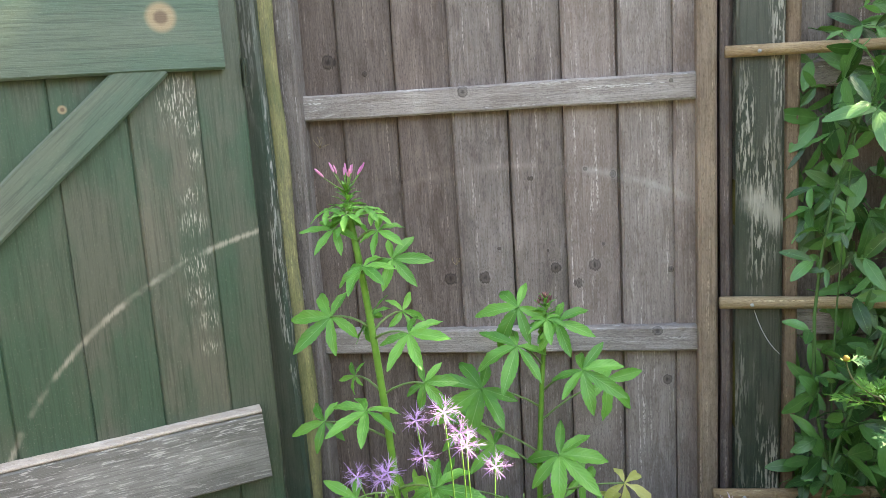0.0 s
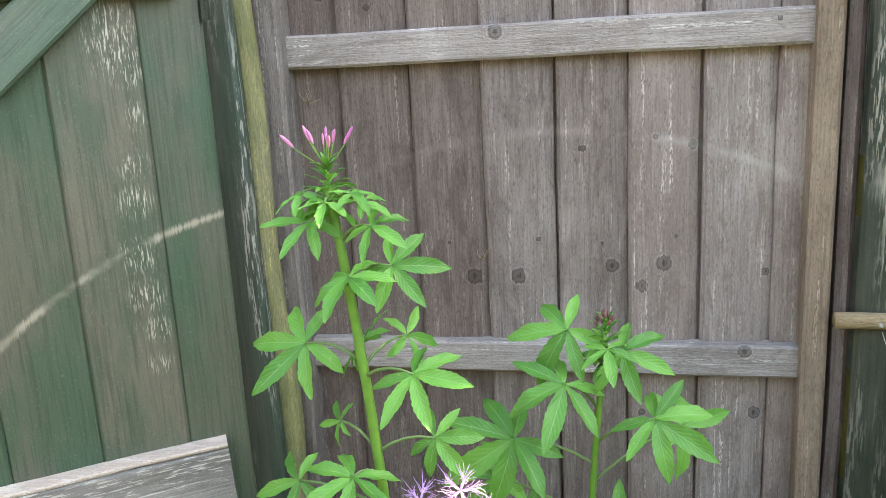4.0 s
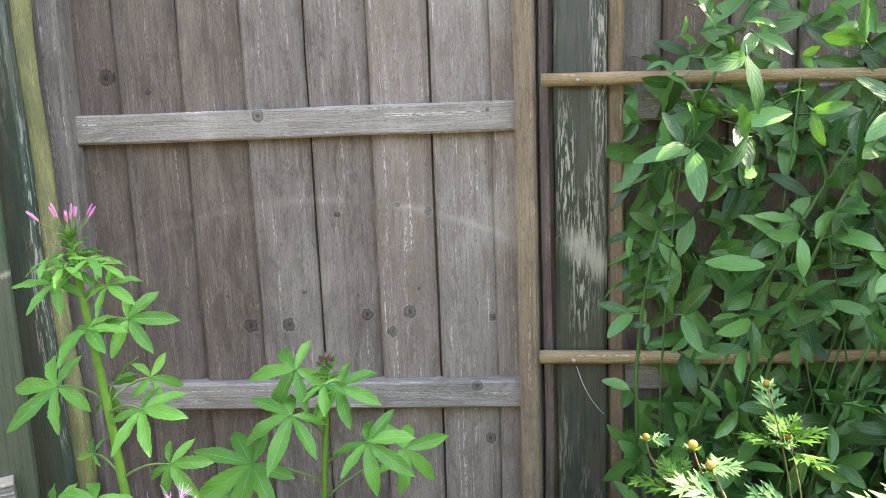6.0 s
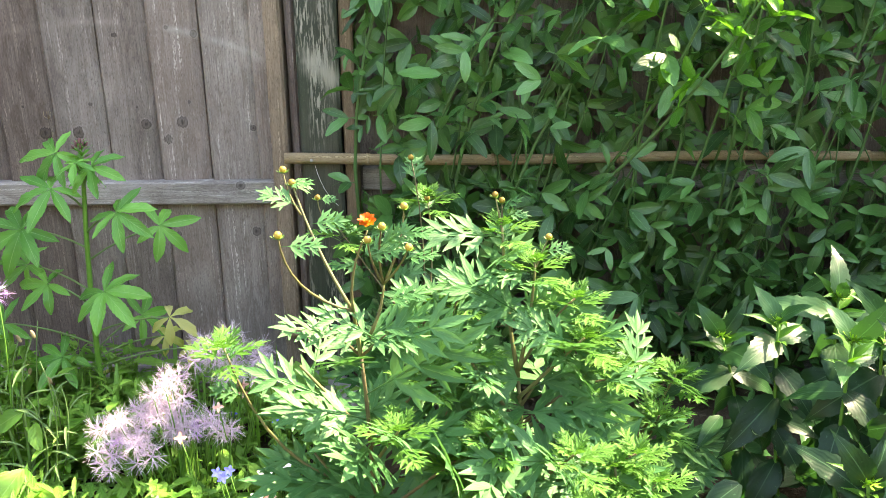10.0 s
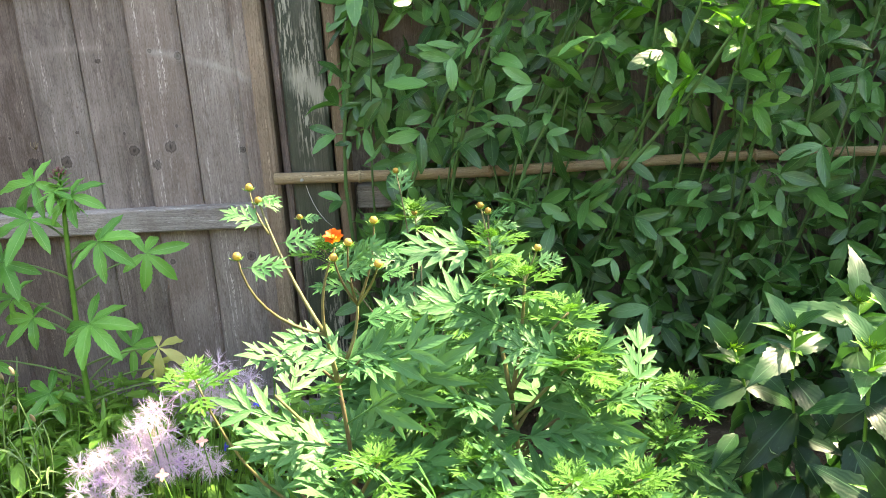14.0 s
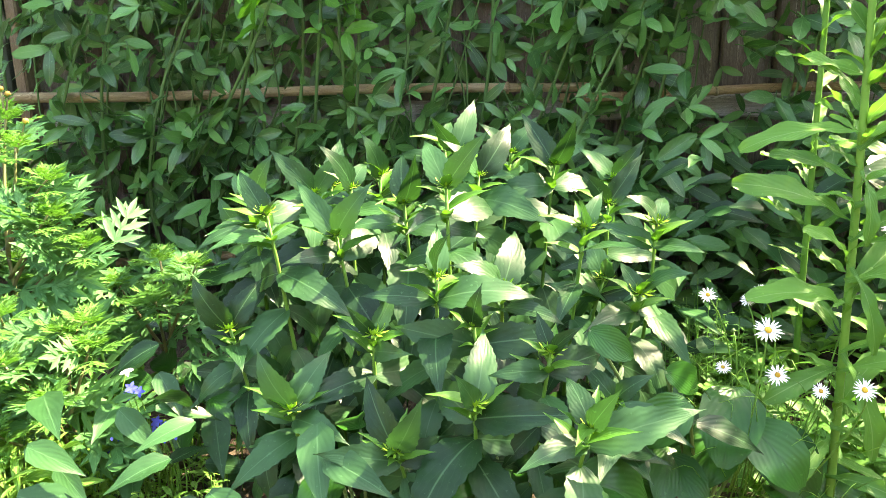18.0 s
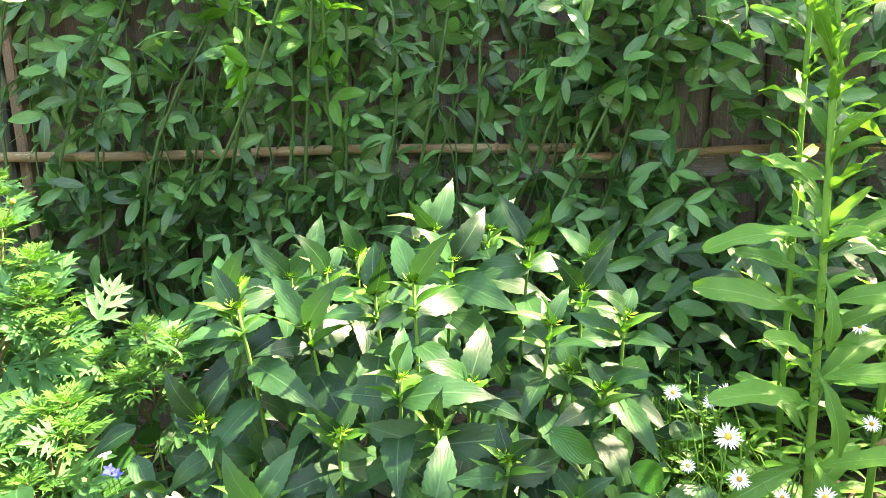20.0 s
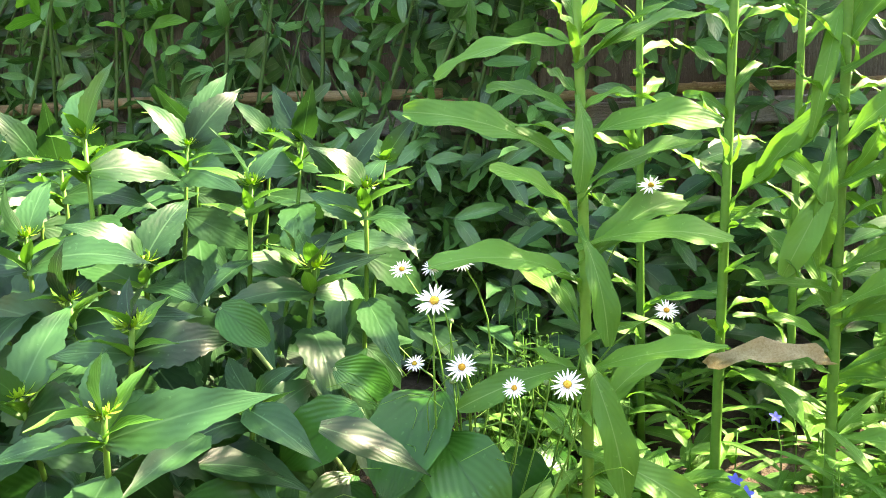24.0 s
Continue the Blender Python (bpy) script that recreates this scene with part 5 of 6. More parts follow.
def tall_stem(base, height, lean, count, low, high, side_shoots=0, dry=0, bare=0.04):
    o = thing("tall_perennial", (*base, 0.0), "tall unopened perennial with long narrow bright green leaves", "plant", "tall leafy stems")
    tip = Vector((lean[0], lean[1], height))
    pts = bend((0, 0, 0), tip, (uni(-0.010, 0.010), 0, 0), 12)
    part("stem", made("stem", tube(pts, 0.0058, 0.0032, 9), S_GREEN), o)
    for i in range(count):
        f = bare + (1 - bare) * i / count
        k = min(10, int(f * 11))
        p = pts[k].lerp(pts[k + 1], f * 11 - k)
        t = i * 2.4 + uni(-1.1, 1.1)
        up = 0.42 + 0.85 * f ** 1.3 + uni(-0.75, 0.45)
        s = (low + (high - low) * f ** 0.9) * uni(0.55, 1.2)
        me = RND.choice(TALL)
        label = ""
        if i < dry:
            me, label = (TALL_DRY, "withered brown leaf") if i % 2 else (TALL_YEL, "yellowing leaf")
            up -= 0.5
        part("leaf", me, o, orient(p, (math.cos(t), math.sin(t), up), (uni(-0.5, 0.5), uni(-0.9, 0.0), 0.85), s), label)
        if f > 0.12 and i % 5 < 3:
            part("leaf", RND.choice(TALL), o, orient(p, (math.cos(t + 0.6), math.sin(t + 0.6), 0.8), (uni(-0.5, 0.5), uni(-1.0, 0.0), 0.8), s * uni(0.4, 0.7)))
    for i in range(9):
        t = i * 2.4
        part("leaf", RND.choice(TALL), o, orient(tip, (math.cos(t), math.sin(t), 2.0 - 0.12 * i), (0, 0, 1), high * (0.5 + 0.06 * i)))
    for j in range(side_shoots):
        t = j * 2.1 + 0.7
        a = pts[8]
        b = a + Vector((0.06 * math.cos(t), 0.05 * math.sin(t), 0.17))
        part("stem", made("stem", tube(bend(a, b, (0, 0, -0.015), 5), 0.0035, 0.002, 6), S_GREEN), o)
        for i in range(8):
            q = a.lerp(b, 0.2 + 0.1 * i)
            part("leaf", RND.choice(TALL), o, orient(q, (math.cos(i * 2.4), math.sin(i * 2.4), 0.9), (0, 0, 1), high * 0.7))
    return o


first = tall_stem((1.990, 0.600), 0.95, (-0.014, 0.01), 34, 0.125, 0.100, 2, 0, 0.52)
second = tall_stem((2.232, 0.720), 1.02, (0.015, 0.02), 42, 0.140, 0.108, 2, 0, 0.13)
tall_stem((2.128, 0.760), 1.12, (0.035, 0.01), 42, 0.125, 0.100, 1, 0, 0.16)
third = tall_stem((2.362, 0.740), 1.10, (0.035, 0.02), 42, 0.140, 0.110, 1, 3)
tall_stem((2.500, 0.860), 1.15, (0.05, 0.0), 36, 0.120, 0.085, 1)
tall_stem((2.470, 0.720), 1.05, (0.04, 0.02), 42, 0.140, 0.108, 1, 3)
tall_stem((2.080, 0.980), 1.15, (0.0, 0.0), 36, 0.120, 0.085, 1)
tall_stem((2.270, 0.980), 1.15, (0.02, 0.0), 36, 0.120, 0.085, 1)
tall_stem((2.640, 0.880), 1.12, (0.05, 0.0), 36, 0.120, 0.085, 1)
tall_stem((2.400, 1.020), 1.12, (0.0, 0.0), 36, 0.120, 0.085, 1)
tall_stem((2.560, 1.060), 1.10, (0.03, 0.0), 36, 0.120, 0.085, 1)
tall_stem((2.800, 1.050), 1.12, (0.02, 0.0), 36, 0.120, 0.085, 1)


def set_leaf(o, root, reach, toward, me, normal=(0.0, -0.55, 0.9), label=""):
    """One leaf from a place on the stem, reaching to the side (x), towards the path (y) and up (z)."""
    d = Vector((reach[0], toward, reach[1]))
    part("leaf", me, o, orient(Vector((root[0], root[1], root[2])) - o.location, d, normal, d.length * 1.04), label)


# short leaves in the joints of the stem beside the daisies
for k in range(16):
    t = k * 2.4
    set_leaf(first, (1.984, 0.600, 0.14 + 0.024 * k), (0.055 * math.cos(t), 0.030), 0.050 * math.sin(t), TALL[k % 5], (0.0, -0.6, 0.8))
# the long lower leaves of the stem beside the daisies: height, sideways, up, towards the path
for k, (z, dx, dz, dy) in enumerate(((0.416, -0.133, 0.056, -0.03), (0.368, -0.063, 0.054, -0.05), (0.317, -0.119, 0.032, -0.05), (0.242, -0.096, -0.012, -0.06), (0.150, -0.065, -0.028, -0.06), (0.432, 0.116, 0.023, -0.02),
                                     (0.394, 0.112, 0.045, 0.02), (0.346, 0.124, 0.014, -0.02), (0.317, 0.100, 0.074, 0.06), (0.235, 0.115, 0.036, -0.03), (0.176, 0.079, 0.071, 0.05), (0.166, 0.108, -0.043, -0.03),
                                     (0.496, 0.115, 0.048, 0.02), (0.515, -0.121, -0.014, 0.02), (0.501, 0.034, 0.030, -0.03), (0.46, -0.075, 0.03, 0.05), (0.28, -0.06, 0.05, 0.07), (0.10, 0.07, 0.0, -0.05))):
    set_leaf(first, (1.982, 0.600, z), (dx, dz), dy, TALL_FLAT[k % 3], (0.25 if dx < 0 else -0.25, -0.6, 0.85))
for z, dx, dz, size in ((0.474, 0.002, -0.075, 0.6), (0.365, 0.024, -0.092, 0.6), (0.262, 0.038, -0.120, 0.7)):
    set_leaf(first, (1.984, 0.592, z), (dx, dz), -0.035, TALL_FLAT[1], (0.35, -0.9, 0.3), "pale leaf hanging along the stem")
for z, dx, dz, dy in ((0.40, -0.06, -0.09, -0.05), (0.34, -0.055, 0.07, -0.04), (0.47, -0.07, -0.08, 0.02), (0.30, 0.10, 0.05, -0.04), (0.42, 0.09, 0.08, -0.02), (0.25, 0.11, 0.02, -0.05), (0.20, -0.09, 0.03, -0.03)):
    set_leaf(second, (2.232, 0.720, z), (dx, dz), dy, TALL_FLAT[1], (0.1, -0.7, 0.7))
set_leaf(second, (2.226, 0.700, 0.215), (-0.105, 0.052), -0.06, TALL_DRY, (0.3, -0.7, 0.6), "withered brown leaf")
for root, reach, toward in (((2.226, 0.715, 0.262), (0.130, 0.075), -0.06), ((2.228, 0.715, 0.384), (0.140, 0.036), -0.06), ((2.232, 0.715, 0.490), (0.138, 0.046), -0.04)):
    set_leaf(second, root, reach, toward, TALL_FLAT[0], (-0.2, -0.65, 0.75))
set_leaf(second, (2.226, 0.715, 0.440), (-0.020, -0.130), -0.03, TALL[1], (-0.3, -0.9, 0.2), "leaf hanging along the stem")
set_leaf(second, (2.228, 0.715, 0.545), (-0.028, -0.110), -0.02, TALL[0], (-0.3, -0.9, 0.2), "leaf hanging along the stem")
set_leaf(third, (2.360, 0.735, 0.480), (0.020, -0.175), -0.05, TALL_YEL, (0.2, -0.95, 0.2), "pale dry leaf hanging along the stem")
set_leaf(third, (2.366, 0.735, 0.365), (0.052, -0.150), -0.06, TALL_WHITE, (0.2, -0.95, 0.2), "whitish dry hanging leaf")
set_leaf(third, (2.350, 0.735, 0.320), (0.026, -0.095), -0.08, TALL_YEL, (0.1, -0.9, 0.3), "large pale yellow drooping leaf")
set_leaf(third, (2.350, 0.735, 0.262), (-0.075, -0.036), -0.08, TALL_YEL, (0.1, -0.8, 0.5), "large pale yellow drooping leaf")
set_leaf(third, (2.362, 0.735, 0.545), (0.135, 0.075), -0.04, TALL_FLAT[0], (-0.2, -0.65, 0.75))


# ---- daisies ----
def daisy_mesh(seed, r=0.0112):
    rn = random.Random(seed)
    out = []
    n = 20
    for i in range(n):
        a = i * 2 * math.pi / n + rn.uniform(-0.06, 0.06)
        out.append((*blade(0.17, STRAP, 3, rn.uniform(-0.2, 0.5), 0.1), orient((0.002 * math.cos(a), 0.002 * math.sin(a), 0), (math.cos(a), math.sin(a), rn.uniform(0.05, 0.4)), (0, 0, 1), r * rn.uniform(0.85, 1.05))))
    return join(out)


DAISY = [made("flower", daisy_mesh(s), F_WHITE) for s in range(3)]
DISC = made("disc", ball(0.0032, 4, 9, 1, 0.6), F_DISC)
DBUD = made("flower_bud", ball(0.0026, 4, 7), S_PALE)


def build_daisies():
    base = Vector((1.890, 0.600, 0.0))
    o = thing("daisy_plant", base, "low daisy plant with thread leaves and white blooms", "flowering plant", "daisies")
    blooms = ((1.886, 0.585, 0.338, 1.0), (1.863, 0.560, 0.338, 0.85), (1.831, 0.602, 0.330, 1.0), (1.871, 0.512, 0.320, 1.5), (1.844, 0.570, 0.254, 0.9), (1.889, 0.525, 0.264, 1.2), (1.930, 0.510, 0.252, 0.9),
              (1.970, 0.500, 0.258, 1.25), (2.050, 0.648, 0.394, 1.1), (2.058, 0.610, 0.289, 1.05))
    for i, (x, y, z, s) in enumerate(blooms):
        p = Vector((x, y, z)) - base
        foot = Vector((p.x * 0.4 + uni(-0.02, 0.02), p.y * 0.3, 0.08))
        part("stem", made("stem", tube(bend(foot, p, (uni(-0.03, 0.03), uni(-0.02, 0.02), 0.03), 8), 0.0011, 0.0008, 5), S_GREEN), o)
        fl = part("flower", DAISY[i % 3], o, orient(p, (1, 0, 0), (uni(-0.6, 0.6), uni(-0.9, -0.4), 0.75), s * 0.82))
        part("disc", DISC, fl, Matrix.Translation((0, 0, 0.0015)))
    for i in range(9):
        p = Vector((uni(-0.04, 0.09), uni(-0.06, 0.04), uni(0.20, 0.31)))
        part("stem", made("stem", tube(bend((p.x * 0.4, p.y * 0.3, 0.08), p, (uni(-0.04, 0.04), -0.01, 0.05), 7), 0.0009, 0.0007, 4), S_GREEN), o)
        part("flower_bud", DBUD, o, Matrix.Translation(p))
    threads = []
    for i in range(130):
        a = Vector((uni(-0.08, 0.10), uni(-0.10, 0.10), uni(0.03, 0.24)))
        b = a + Vector((uni(-0.05, 0.05), uni(-0.05, 0.05), uni(-0.01, 0.045)))
        threads.append((*tube(bend(a, b, (uni(-0.012, 0.012), 0, 0.01), 4), 0.0006, 0.0003, 3),))
    tagged(part("thread_leaves", made("thread_leaves", join(threads), L_LOW), o), kind="stuff")


build_daisies()


# ---- broad puckered leaves ----
BROAD = [made("leaf", blade(0.62 + 0.05 * s, PLUMP, 10, 0.7 + 0.2 * s, 0.2, 0.03, 0.015, 0.35), L_BROAD) for s in range(3)]


def rosette(at, count, size, label, high=0.10):
    o = thing("broadleaf_plant", (*at, 0.0), label, "plant", "broad-leaved plants")
    for i in range(count):
        t = i * 2.4 + uni(-0.2, 0.2)
        h = high * uni(0.5, 1.1)
        c = Vector((0.05 * math.cos(t), 0.05 * math.sin(t), h))
        part("stalk", made("stalk", tube(bend((0, 0, 0), c, (0, 0, 0.01), 5), 0.0028, 0.002, 5), S_PALE), o)
        part("leaf", RND.choice(BROAD), o, orient(c, (math.cos(t), math.sin(t), uni(-0.45, 0.2)), (0.3 * math.cos(t), -0.7, 0.7), size * uni(0.8, 1.15)))


OVAL_LEAF = [made("leaf", blade(0.46, OVAL, 10, 0.7, 0.25, 0.03, 0.0, 0.3), L_LOW)]


def broad_leaves(at, leaves, label, pool=BROAD):
    """Single broad leaves on long stalks from one crown: place of the middle, heading, length."""
    o = thing("broadleaf_plant", (at[0], at[1], 0.0), label, "plant", "broad-leaved plants")
    for x, y, z, turn, size in leaves:
        t = radians(turn)
        d = Vector((math.cos(t), math.sin(t), -0.55)).normalized()
        root = Vector((x - at[0], y - at[1], z)) - d * size * 0.5
        part("stalk", made("stalk", tube(bend((0, 0, 0), root, (0, 0, 0.015), 6), 0.0030, 0.002, 5), S_PALE), o)
        part("leaf", RND.choice(pool), o, orient(root, d, (uni(-0.25, 0.25), -0.85, 0.50), size))


broad_leaves((1.84, 0.62), ((1.768, 0.530, 0.205, 200, 0.080), (1.844, 0.530, 0.203, 250, 0.105), (1.893, 0.515, 0.175, 310, 0.090), (1.712, 0.53, 0.298, 340, 0.055), (1.84, 0.58, 0.14, 230, 0.10), (1.93, 0.58, 0.13, 290, 0.10), (1.80, 0.57, 0.24, 30, 0.06)), "broad puckered shiny green leaves under the false sunflowers")
broad_leaves((1.74, 0.54), ((1.775, 0.53, 0.140, 250, 0.075), (1.800, 0.525, 0.135, 300, 0.070), (1.719, 0.53, 0.140, 240, 0.065), (1.68, 0.54, 0.17, 200, 0.07), (1.75, 0.52, 0.10, 290, 0.08)), "rounded puckered green leaves at the front of the bed")
for at, spots in (((0.06, 0.98), ((0.045, 0.96, 0.170, 200, 0.070), (0.02, 0.94, 0.205, 230, 0.060), (0.10, 0.95, 0.150, 300, 0.055))), ((0.16, 0.80), ((0.135, 0.78, 0.155, 250, 0.085), (0.19, 0.79, 0.13, 310, 0.070)))):
    broad_leaves(at, spots, "low plant with smooth pale green oval leaves", OVAL_LEAF)
rosette((1.92, 0.66), 6, 0.085, "broad puckered shiny green leaves under the false sunflowers", 0.09)
rosette((1.62, 0.48), 10, 0.085, "low rounded green leaves at the front of the bed", 0.16)
rosette((1.44, 0.50), 9, 0.075, "low rounded green leaves at the front of the bed", 0.17)
rosette((1.12, 0.80), 8, 0.070, "low rounded green leaves at the front of the bed", 0.13)


# ---- low mixed seedlings ----
LOWLEAF = [blade(0.22, LANCE, 4, 0.6, 0.25, 0, 0, 0.3), blade(0.34, OVAL, 4, 0.6, 0.25, 0, 0, 0.2), blade(0.10, STRAP, 4, 0.8, 0.3, 0, 0, 0.2)]


def low_carpet(name, label, x0, x1, y0, y1, count, top, size, seed, mat):
    rn = random.Random(seed)
    out = []
    for i in range(count):
        x, y = rn.uniform(x0, x1), rn.uniform(y0, y1)
        h = top * (0.55 + 0.45 * noise.noise((x * 6, y * 6, seed))) * rn.uniform(0.7, 1.1)
        out.append((*tube([(x, y, -0.01), (x + rn.uniform(-0.01, 0.01), y, h)], 0.0012, 0.0008, 3),))
        for k in range(8):
            t = k * 2.4 + rn.random()
            z = h * (0.25 + 0.75 * k / 7)
            out.append((*LOWLEAF[rn.randrange(3)], orient((x, y, z), (math.cos(t), math.sin(t), rn.uniform(0.0, 0.8)), (0, -0.2, 1), size * rn.uniform(0.6, 1.3))))
    tagged(new(name, made(name, join(out), mat)), label, "ground cover", kind="stuff")


low_carpet("seedling_carpet", "tangle of low bright green annual seedlings", -0.35, 0.56, 0.62, 1.30, 560, 0.25, 0.046, 3, L_LOW)
low_carpet("seedling_carpet", "tangle of low bright green annual seedlings", -0.18, 0.24, 0.98, 1.25, 130, 0.36, 0.055, 6, L_LOW)
low_carpet("seedling_carpet", "tangle of low bright green annual seedlings", 0.60, 1.03, 0.48, 0.88, 260, 0.19, 0.050, 4, L_LOW)
low_carpet("seedling_carpet", "tangle of low bright green annual seedlings", 1.9, 2.9, 0.56, 1.24, 190, 0.17, 0.075, 5, L_TALL)


def small_flowers(name, label, spots, geo, mat, base):
    base = Vector(base)
    o = thing(name, base, label, "flowering plant", "small bedding flowers")
    me = made("flower", geo, mat)
    for x, y, z in spots:
        p = Vector((x, y, z)) - base
        part("stem", made("stem", tube(bend((p.x * 0.8, p.y * 0.8, 0.0), p, (0.01, 0, 0), 5), 0.0011, 0.0009, 4), S_GREEN), o)
        part("flower", me, o, orient(p, (1, 0.2, 0), (uni(-0.4, 0.4), -0.7, 0.7), uni(0.85, 1.15)))
    return o


def five_petals(r, n=5, w=0.58):
    return join([(*blade(w, PLUMP, 4, 0.3, 0.15), orient((0, 0, 0), (math.cos(a), math.sin(a), 0.25), (0, 0, 1), r)) for a in [i * 2 * math.pi / n for i in range(n)]])


def fringed(seed, r=0.019):
    """A fringed pink: five petals cut deeply into many fine, tangled threads."""
    rn = random.Random(seed)
    out = []
    for i in range(5):
        a0 = i * 1.257
        out.append((*blade(0.42, LANCE, 3, 0.3, 0.1), orient((0, 0, 0), (math.cos(a0), math.sin(a0), 0.3), (0, 0, 1), r * 0.40)))
        for k in range(24):
            a = a0 + rn.uniform(-0.75, 0.75)
            d = (math.cos(a), math.sin(a), rn.uniform(-0.6, 0.9))
            q = rn.uniform(0.15, 0.45) * r
            c = (q * math.cos(a0), q * math.sin(a0), 0.003)
            out.append((*blade(0.024, STRAP, 5, rn.uniform(-2.2, 2.8), 0.1), orient(c, d, (rn.uniform(-0.6, 0.6), rn.uniform(-0.6, 0.6), 1), r * rn.uniform(0.45, 1.15))))
    return join(out)


FR = [made("flower", fringed(s), F_LILAC) for s in range(3)]
FR_M = [made("flower", fringed(s + 5), F_MAUVE) for s in range(2)]


def build_pinks():
    base = Vector((0.335, 0.92, 0.0))
    o = thing("fringed_pink", base, "cluster of shaggy pale lilac fringed pinks", "flowering plant", "fringed pinks")
    rn = random.Random(4)
    clumps = ((0.345, 1.02, 0.262), (0.375, 1.02, 0.275), (0.400, 1.01, 0.240), (0.425, 1.02, 0.248), (0.315, 0.93, 0.246), (0.300, 0.95, 0.215), (0.270, 0.95, 0.200),
              (0.205, 0.945, 0.155), (0.250, 0.93, 0.175), (0.305, 0.92, 0.190), (0.350, 0.92, 0.178), (0.398, 0.92, 0.176), (0.275, 0.89, 0.150), (0.225, 0.90, 0.145))
    for c in clumps:
        for i in range(6):
            p = Vector(c) + Vector((0.020 + rn.uniform(-0.020, 0.020), rn.uniform(-0.02, 0.02), rn.uniform(-0.020, 0.022))) - base
            part("stem", made("stem", tube(bend((p.x * 0.5, p.y * 0.5, 0), p, (0.01, 0, 0), 5), 0.0014, 0.001, 4), S_GREEN), o)
            part("flower", FR[i % 3], o, orient(p, (1, 0.2, 0), (rn.uniform(-0.8, 0.8), rn.uniform(-1, -0.2), rn.uniform(0.1, 0.8)), rn.uniform(0.95, 1.25)))
    for x, y, z in ((0.335, 0.94, 0.238), (0.322, 0.93, 0.205), (0.345, 0.95, 0.215)):
        part("leaf", LEAFLETS_Y[0], o, orient(Vector((x, y, z)) - base, (rn.uniform(-0.5, 0.5), -0.3, -0.8), (0.2, -0.9, 0.3), 0.026), "yellowing leaf")
    for x, y, z in ((0.255, 0.90, 0.168), (0.375, 0.91, 0.190), (0.382, 0.90, 0.180)):
        part("flower", FR_M[0], o, orient(Vector((x, y, z)) - base, (1, 0, 0), (0.2, -0.8, 0.5), 0.6), "fading mauve bloom")
    base = Vector((-0.003, 0.985, 0.0))
    o = thing("fringed_pink", base, "mauve fringed pinks among the spider flower leaves", "flowering plant", "fringed pinks")
    for i, (x, y, z) in enumerate(((-0.038, 0.95, 0.470), (0.004, 0.95, 0.483), (0.034, 0.95, 0.432), (0.026, 0.95, 0.452), (-0.031, 0.95, 0.415), (-0.096, 0.95, 0.377), (-0.086, 0.95, 0.389), (-0.133, 0.95, 0.381), (0.073, 0.96, 0.396))):
        p = Vector((x, y, z)) - base
        part("stem", made("stem", tube(bend((p.x * 0.3, p.y * 0.3, 0), p, (0.01, 0, 0), 6), 0.0014, 0.001, 4), S_GREEN), o)
        part("flower", FR_M[i % 2], o, orient(p, (1, 0.2, 0), (uni(-0.5, 0.5), uni(-1, -0.4), 0.6), uni(1.05, 1.3)))


build_pinks()


def spent_pinks():
    """Thin stalks with split dry seed cases and curling leaves, beside the shorter spider flower."""
    base = Vector((0.05, 0.98, 0.0))
    o = thing("fringed_pink", base, "spent fringed pinks with thin stalks and dry papery heads", "flowering plant", "fringed pinks")
    rn = random.Random(31)
    husk = made("seed_case", ball(0.0032, 5, 7, 1.0, 2.6), L_DRY)
    for i in range(13):
        tip = Vector((rn.uniform(-0.10, 0.13), rn.uniform(-0.06, 0.08), rn.uniform(0.20, 0.36)))
        foot = Vector((tip.x * 0.5, tip.y * 0.5, 0.0))
        pts = bend(foot, tip, (rn.uniform(-0.03, 0.03), 0, 0.02), 8)
        part("stem", made("stem", tube(pts, 0.0014, 0.0009, 4), S_PALE), o)
        if i % 2:
            part("seed_case", husk, o, orient(tip, (rn.uniform(-0.4, 0.4), -0.2, 1), (0, -1, 0)) @ pose(0, 0, 0, 0, 90, 0), "dry papery seed case")
        for k in range(5):
            a = rn.uniform(0, 6.3)
            part("leaf", SPENT, o, orient(pts[1 + k], (math.cos(a), math.sin(a), 0.7), (0, -0.3, 1), rn.uniform(0.05, 0.085)))


SPENT = made("leaf", blade(0.07, LANCE, 7, 1.6, 0.4, 0.03, 0, 0.3), S_PALE)
spent_pinks()


def grass_tufts():
    """Long thin blades between the seedlings, past counting."""
    rn = random.Random(17)
    kinds = [blade(0.045 + 0.02 * k, LANCE, 7, 0.6 + 0.5 * k, 0.5, 0.0, 0.0, 0.3) for k in range(3)]
    out = []
    for i in range(150):
        x, y = rn.uniform(-0.15, 0.50), rn.uniform(0.98, 1.26)
        a = rn.uniform(0, 6.3)
        out.append((*kinds[i % 3], orient((x, y, rn.uniform(0.0, 0.10)), (math.cos(a) * 0.6, math.sin(a) * 0.6, rn.uniform(0.6, 1.6)), (math.cos(a), math.sin(a) - 0.4, 0.5), rn.uniform(0.08, 0.14))))
    tagged(new("grass_blades", made("grass_blades", join(out), L_LOW)), "thin arching grass blades among the seedlings", "grass", kind="stuff")


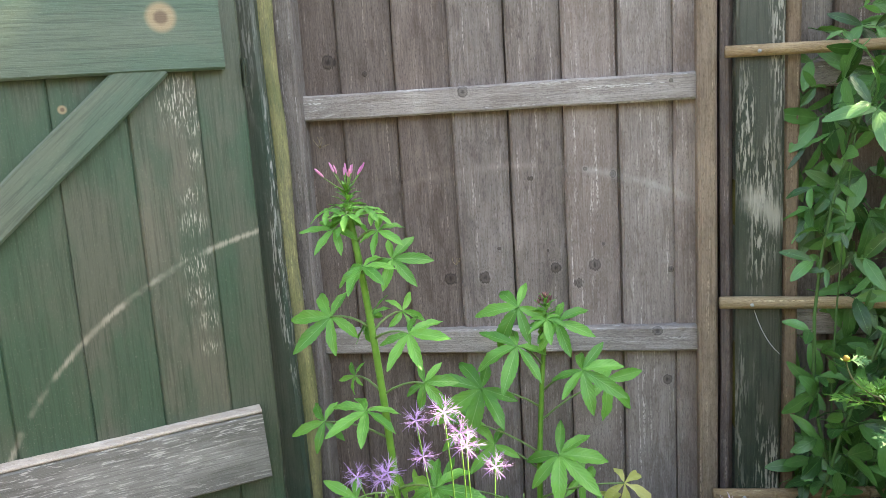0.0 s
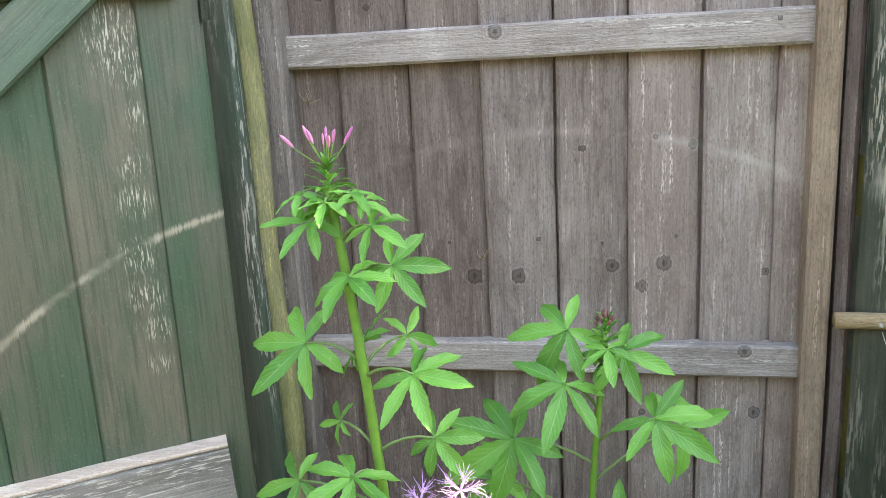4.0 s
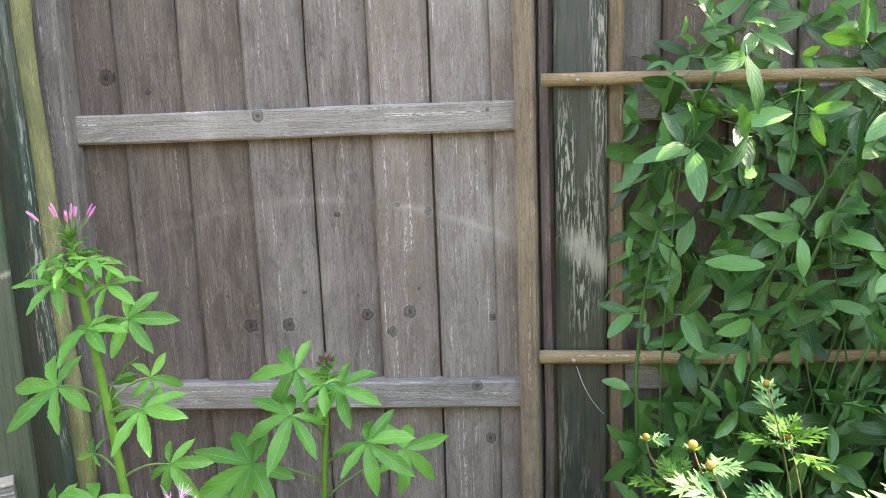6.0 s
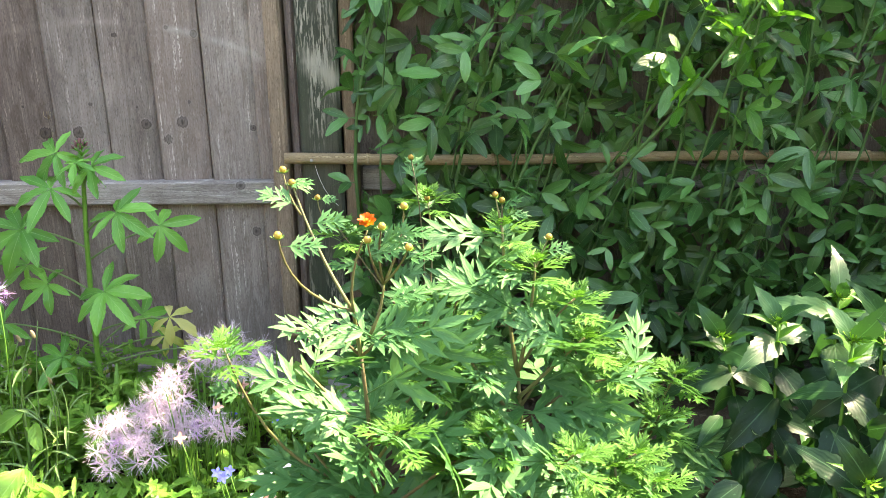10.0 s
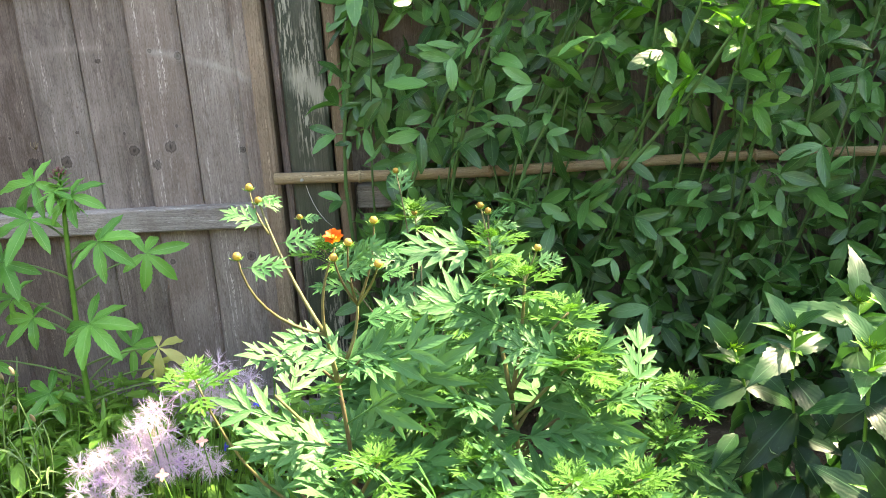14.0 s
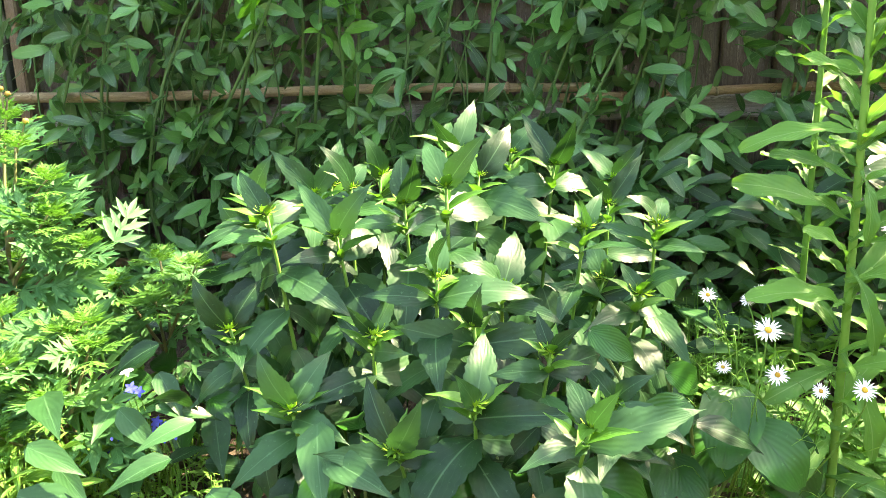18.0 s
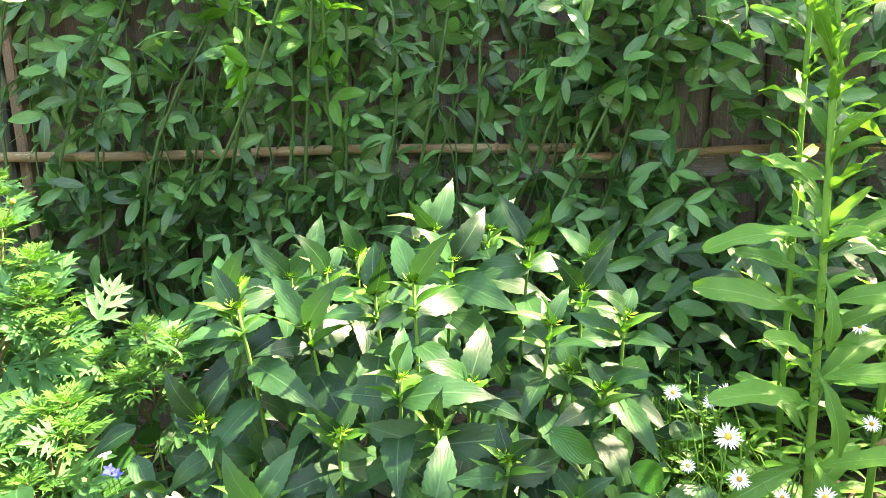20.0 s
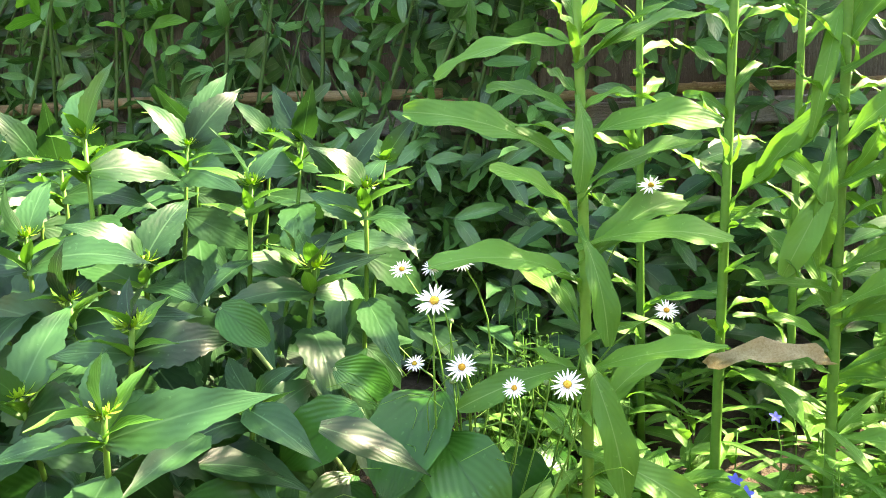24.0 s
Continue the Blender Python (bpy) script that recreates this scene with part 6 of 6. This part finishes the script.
grass_tufts()
small_flowers("lobelia", "small deep blue lobelia blooms in the seedlings", ((0.396, 1.05, 0.135), (0.404, 1.05, 0.09), (0.448, 0.80, 0.17), (0.455, 0.81, 0.175), (0.44, 0.80, 0.178), (0.50, 0.92, 0.235), (0.51, 0.90, 0.21), (0.49, 0.96, 0.26), (0.10, 0.80, 0.16), (0.42, 0.75, 0.13)), five_petals(0.0085), F_BLUE, (0.45, 0.82, 0.0))
LOBELIA_AT = ((1.065, 0.111), (1.103, 0.187), (1.132, 0.138), (1.145, 0.125))
LOBELIA_SPOTS = tuple((x + dx, 0.66, z + dz) for x, z in LOBELIA_AT for dx, dz in ((0, 0), (0.010, -0.006), (-0.006, -0.012)))
small_flowers("lobelia", "small deep blue lobelia blooms below the cosmos", LOBELIA_SPOTS, five_petals(0.0085), F_BLUE, (1.16, 0.64, 0.0))
small_flowers("lobelia", "small violet-blue lobelia blooms among the tall stems", ((2.138, 0.70, 0.097), (2.146, 0.69, 0.088), (2.22, 0.80, 0.14), (2.20, 0.79, 0.13), (2.25, 0.76, 0.12)), five_petals(0.0085), F_BLUE, (2.17, 0.78, 0.0))
small_flowers("toadflax", "small salmon pink toadflax blooms in the seedlings", ((0.421, 1.045, 0.195), (0.418, 1.045, 0.178), (0.42, 0.90, 0.23), (0.37, 0.86, 0.20), (0.52, 0.78, 0.15), (0.40, 0.76, 0.14), (0.36, 0.77, 0.15), (0.61, 0.80, 0.14)), five_petals(0.009, 4), F_SALMON, (0.44, 0.88, 0.0))
small_flowers("alyssum", "small white blooms at the edge of the bed", ((0.514, 0.80, 0.178), (0.52, 0.80, 0.17), (0.505, 0.805, 0.172), (0.54, 0.82, 0.18), (0.50, 0.78, 0.15), (0.62, 0.86, 0.20), (1.10, 0.66, 0.212)), five_petals(0.009), F_WHITE, (0.53, 0.82, 0.0))

low_carpet("lobelia_foliage", "fine thread-leaved lobelia foliage at the front of the bed", 1.03, 1.22, 0.60, 0.76, 70, 0.13, 0.020, 14, L_LOW)

# bright ferny clump behind the daisies
low_carpet("ferny_clump", "bright green ferny seedling clump behind the daisies", 1.85, 1.98, 0.87, 0.99, 60, 0.30, 0.020, 8, L_TIP)
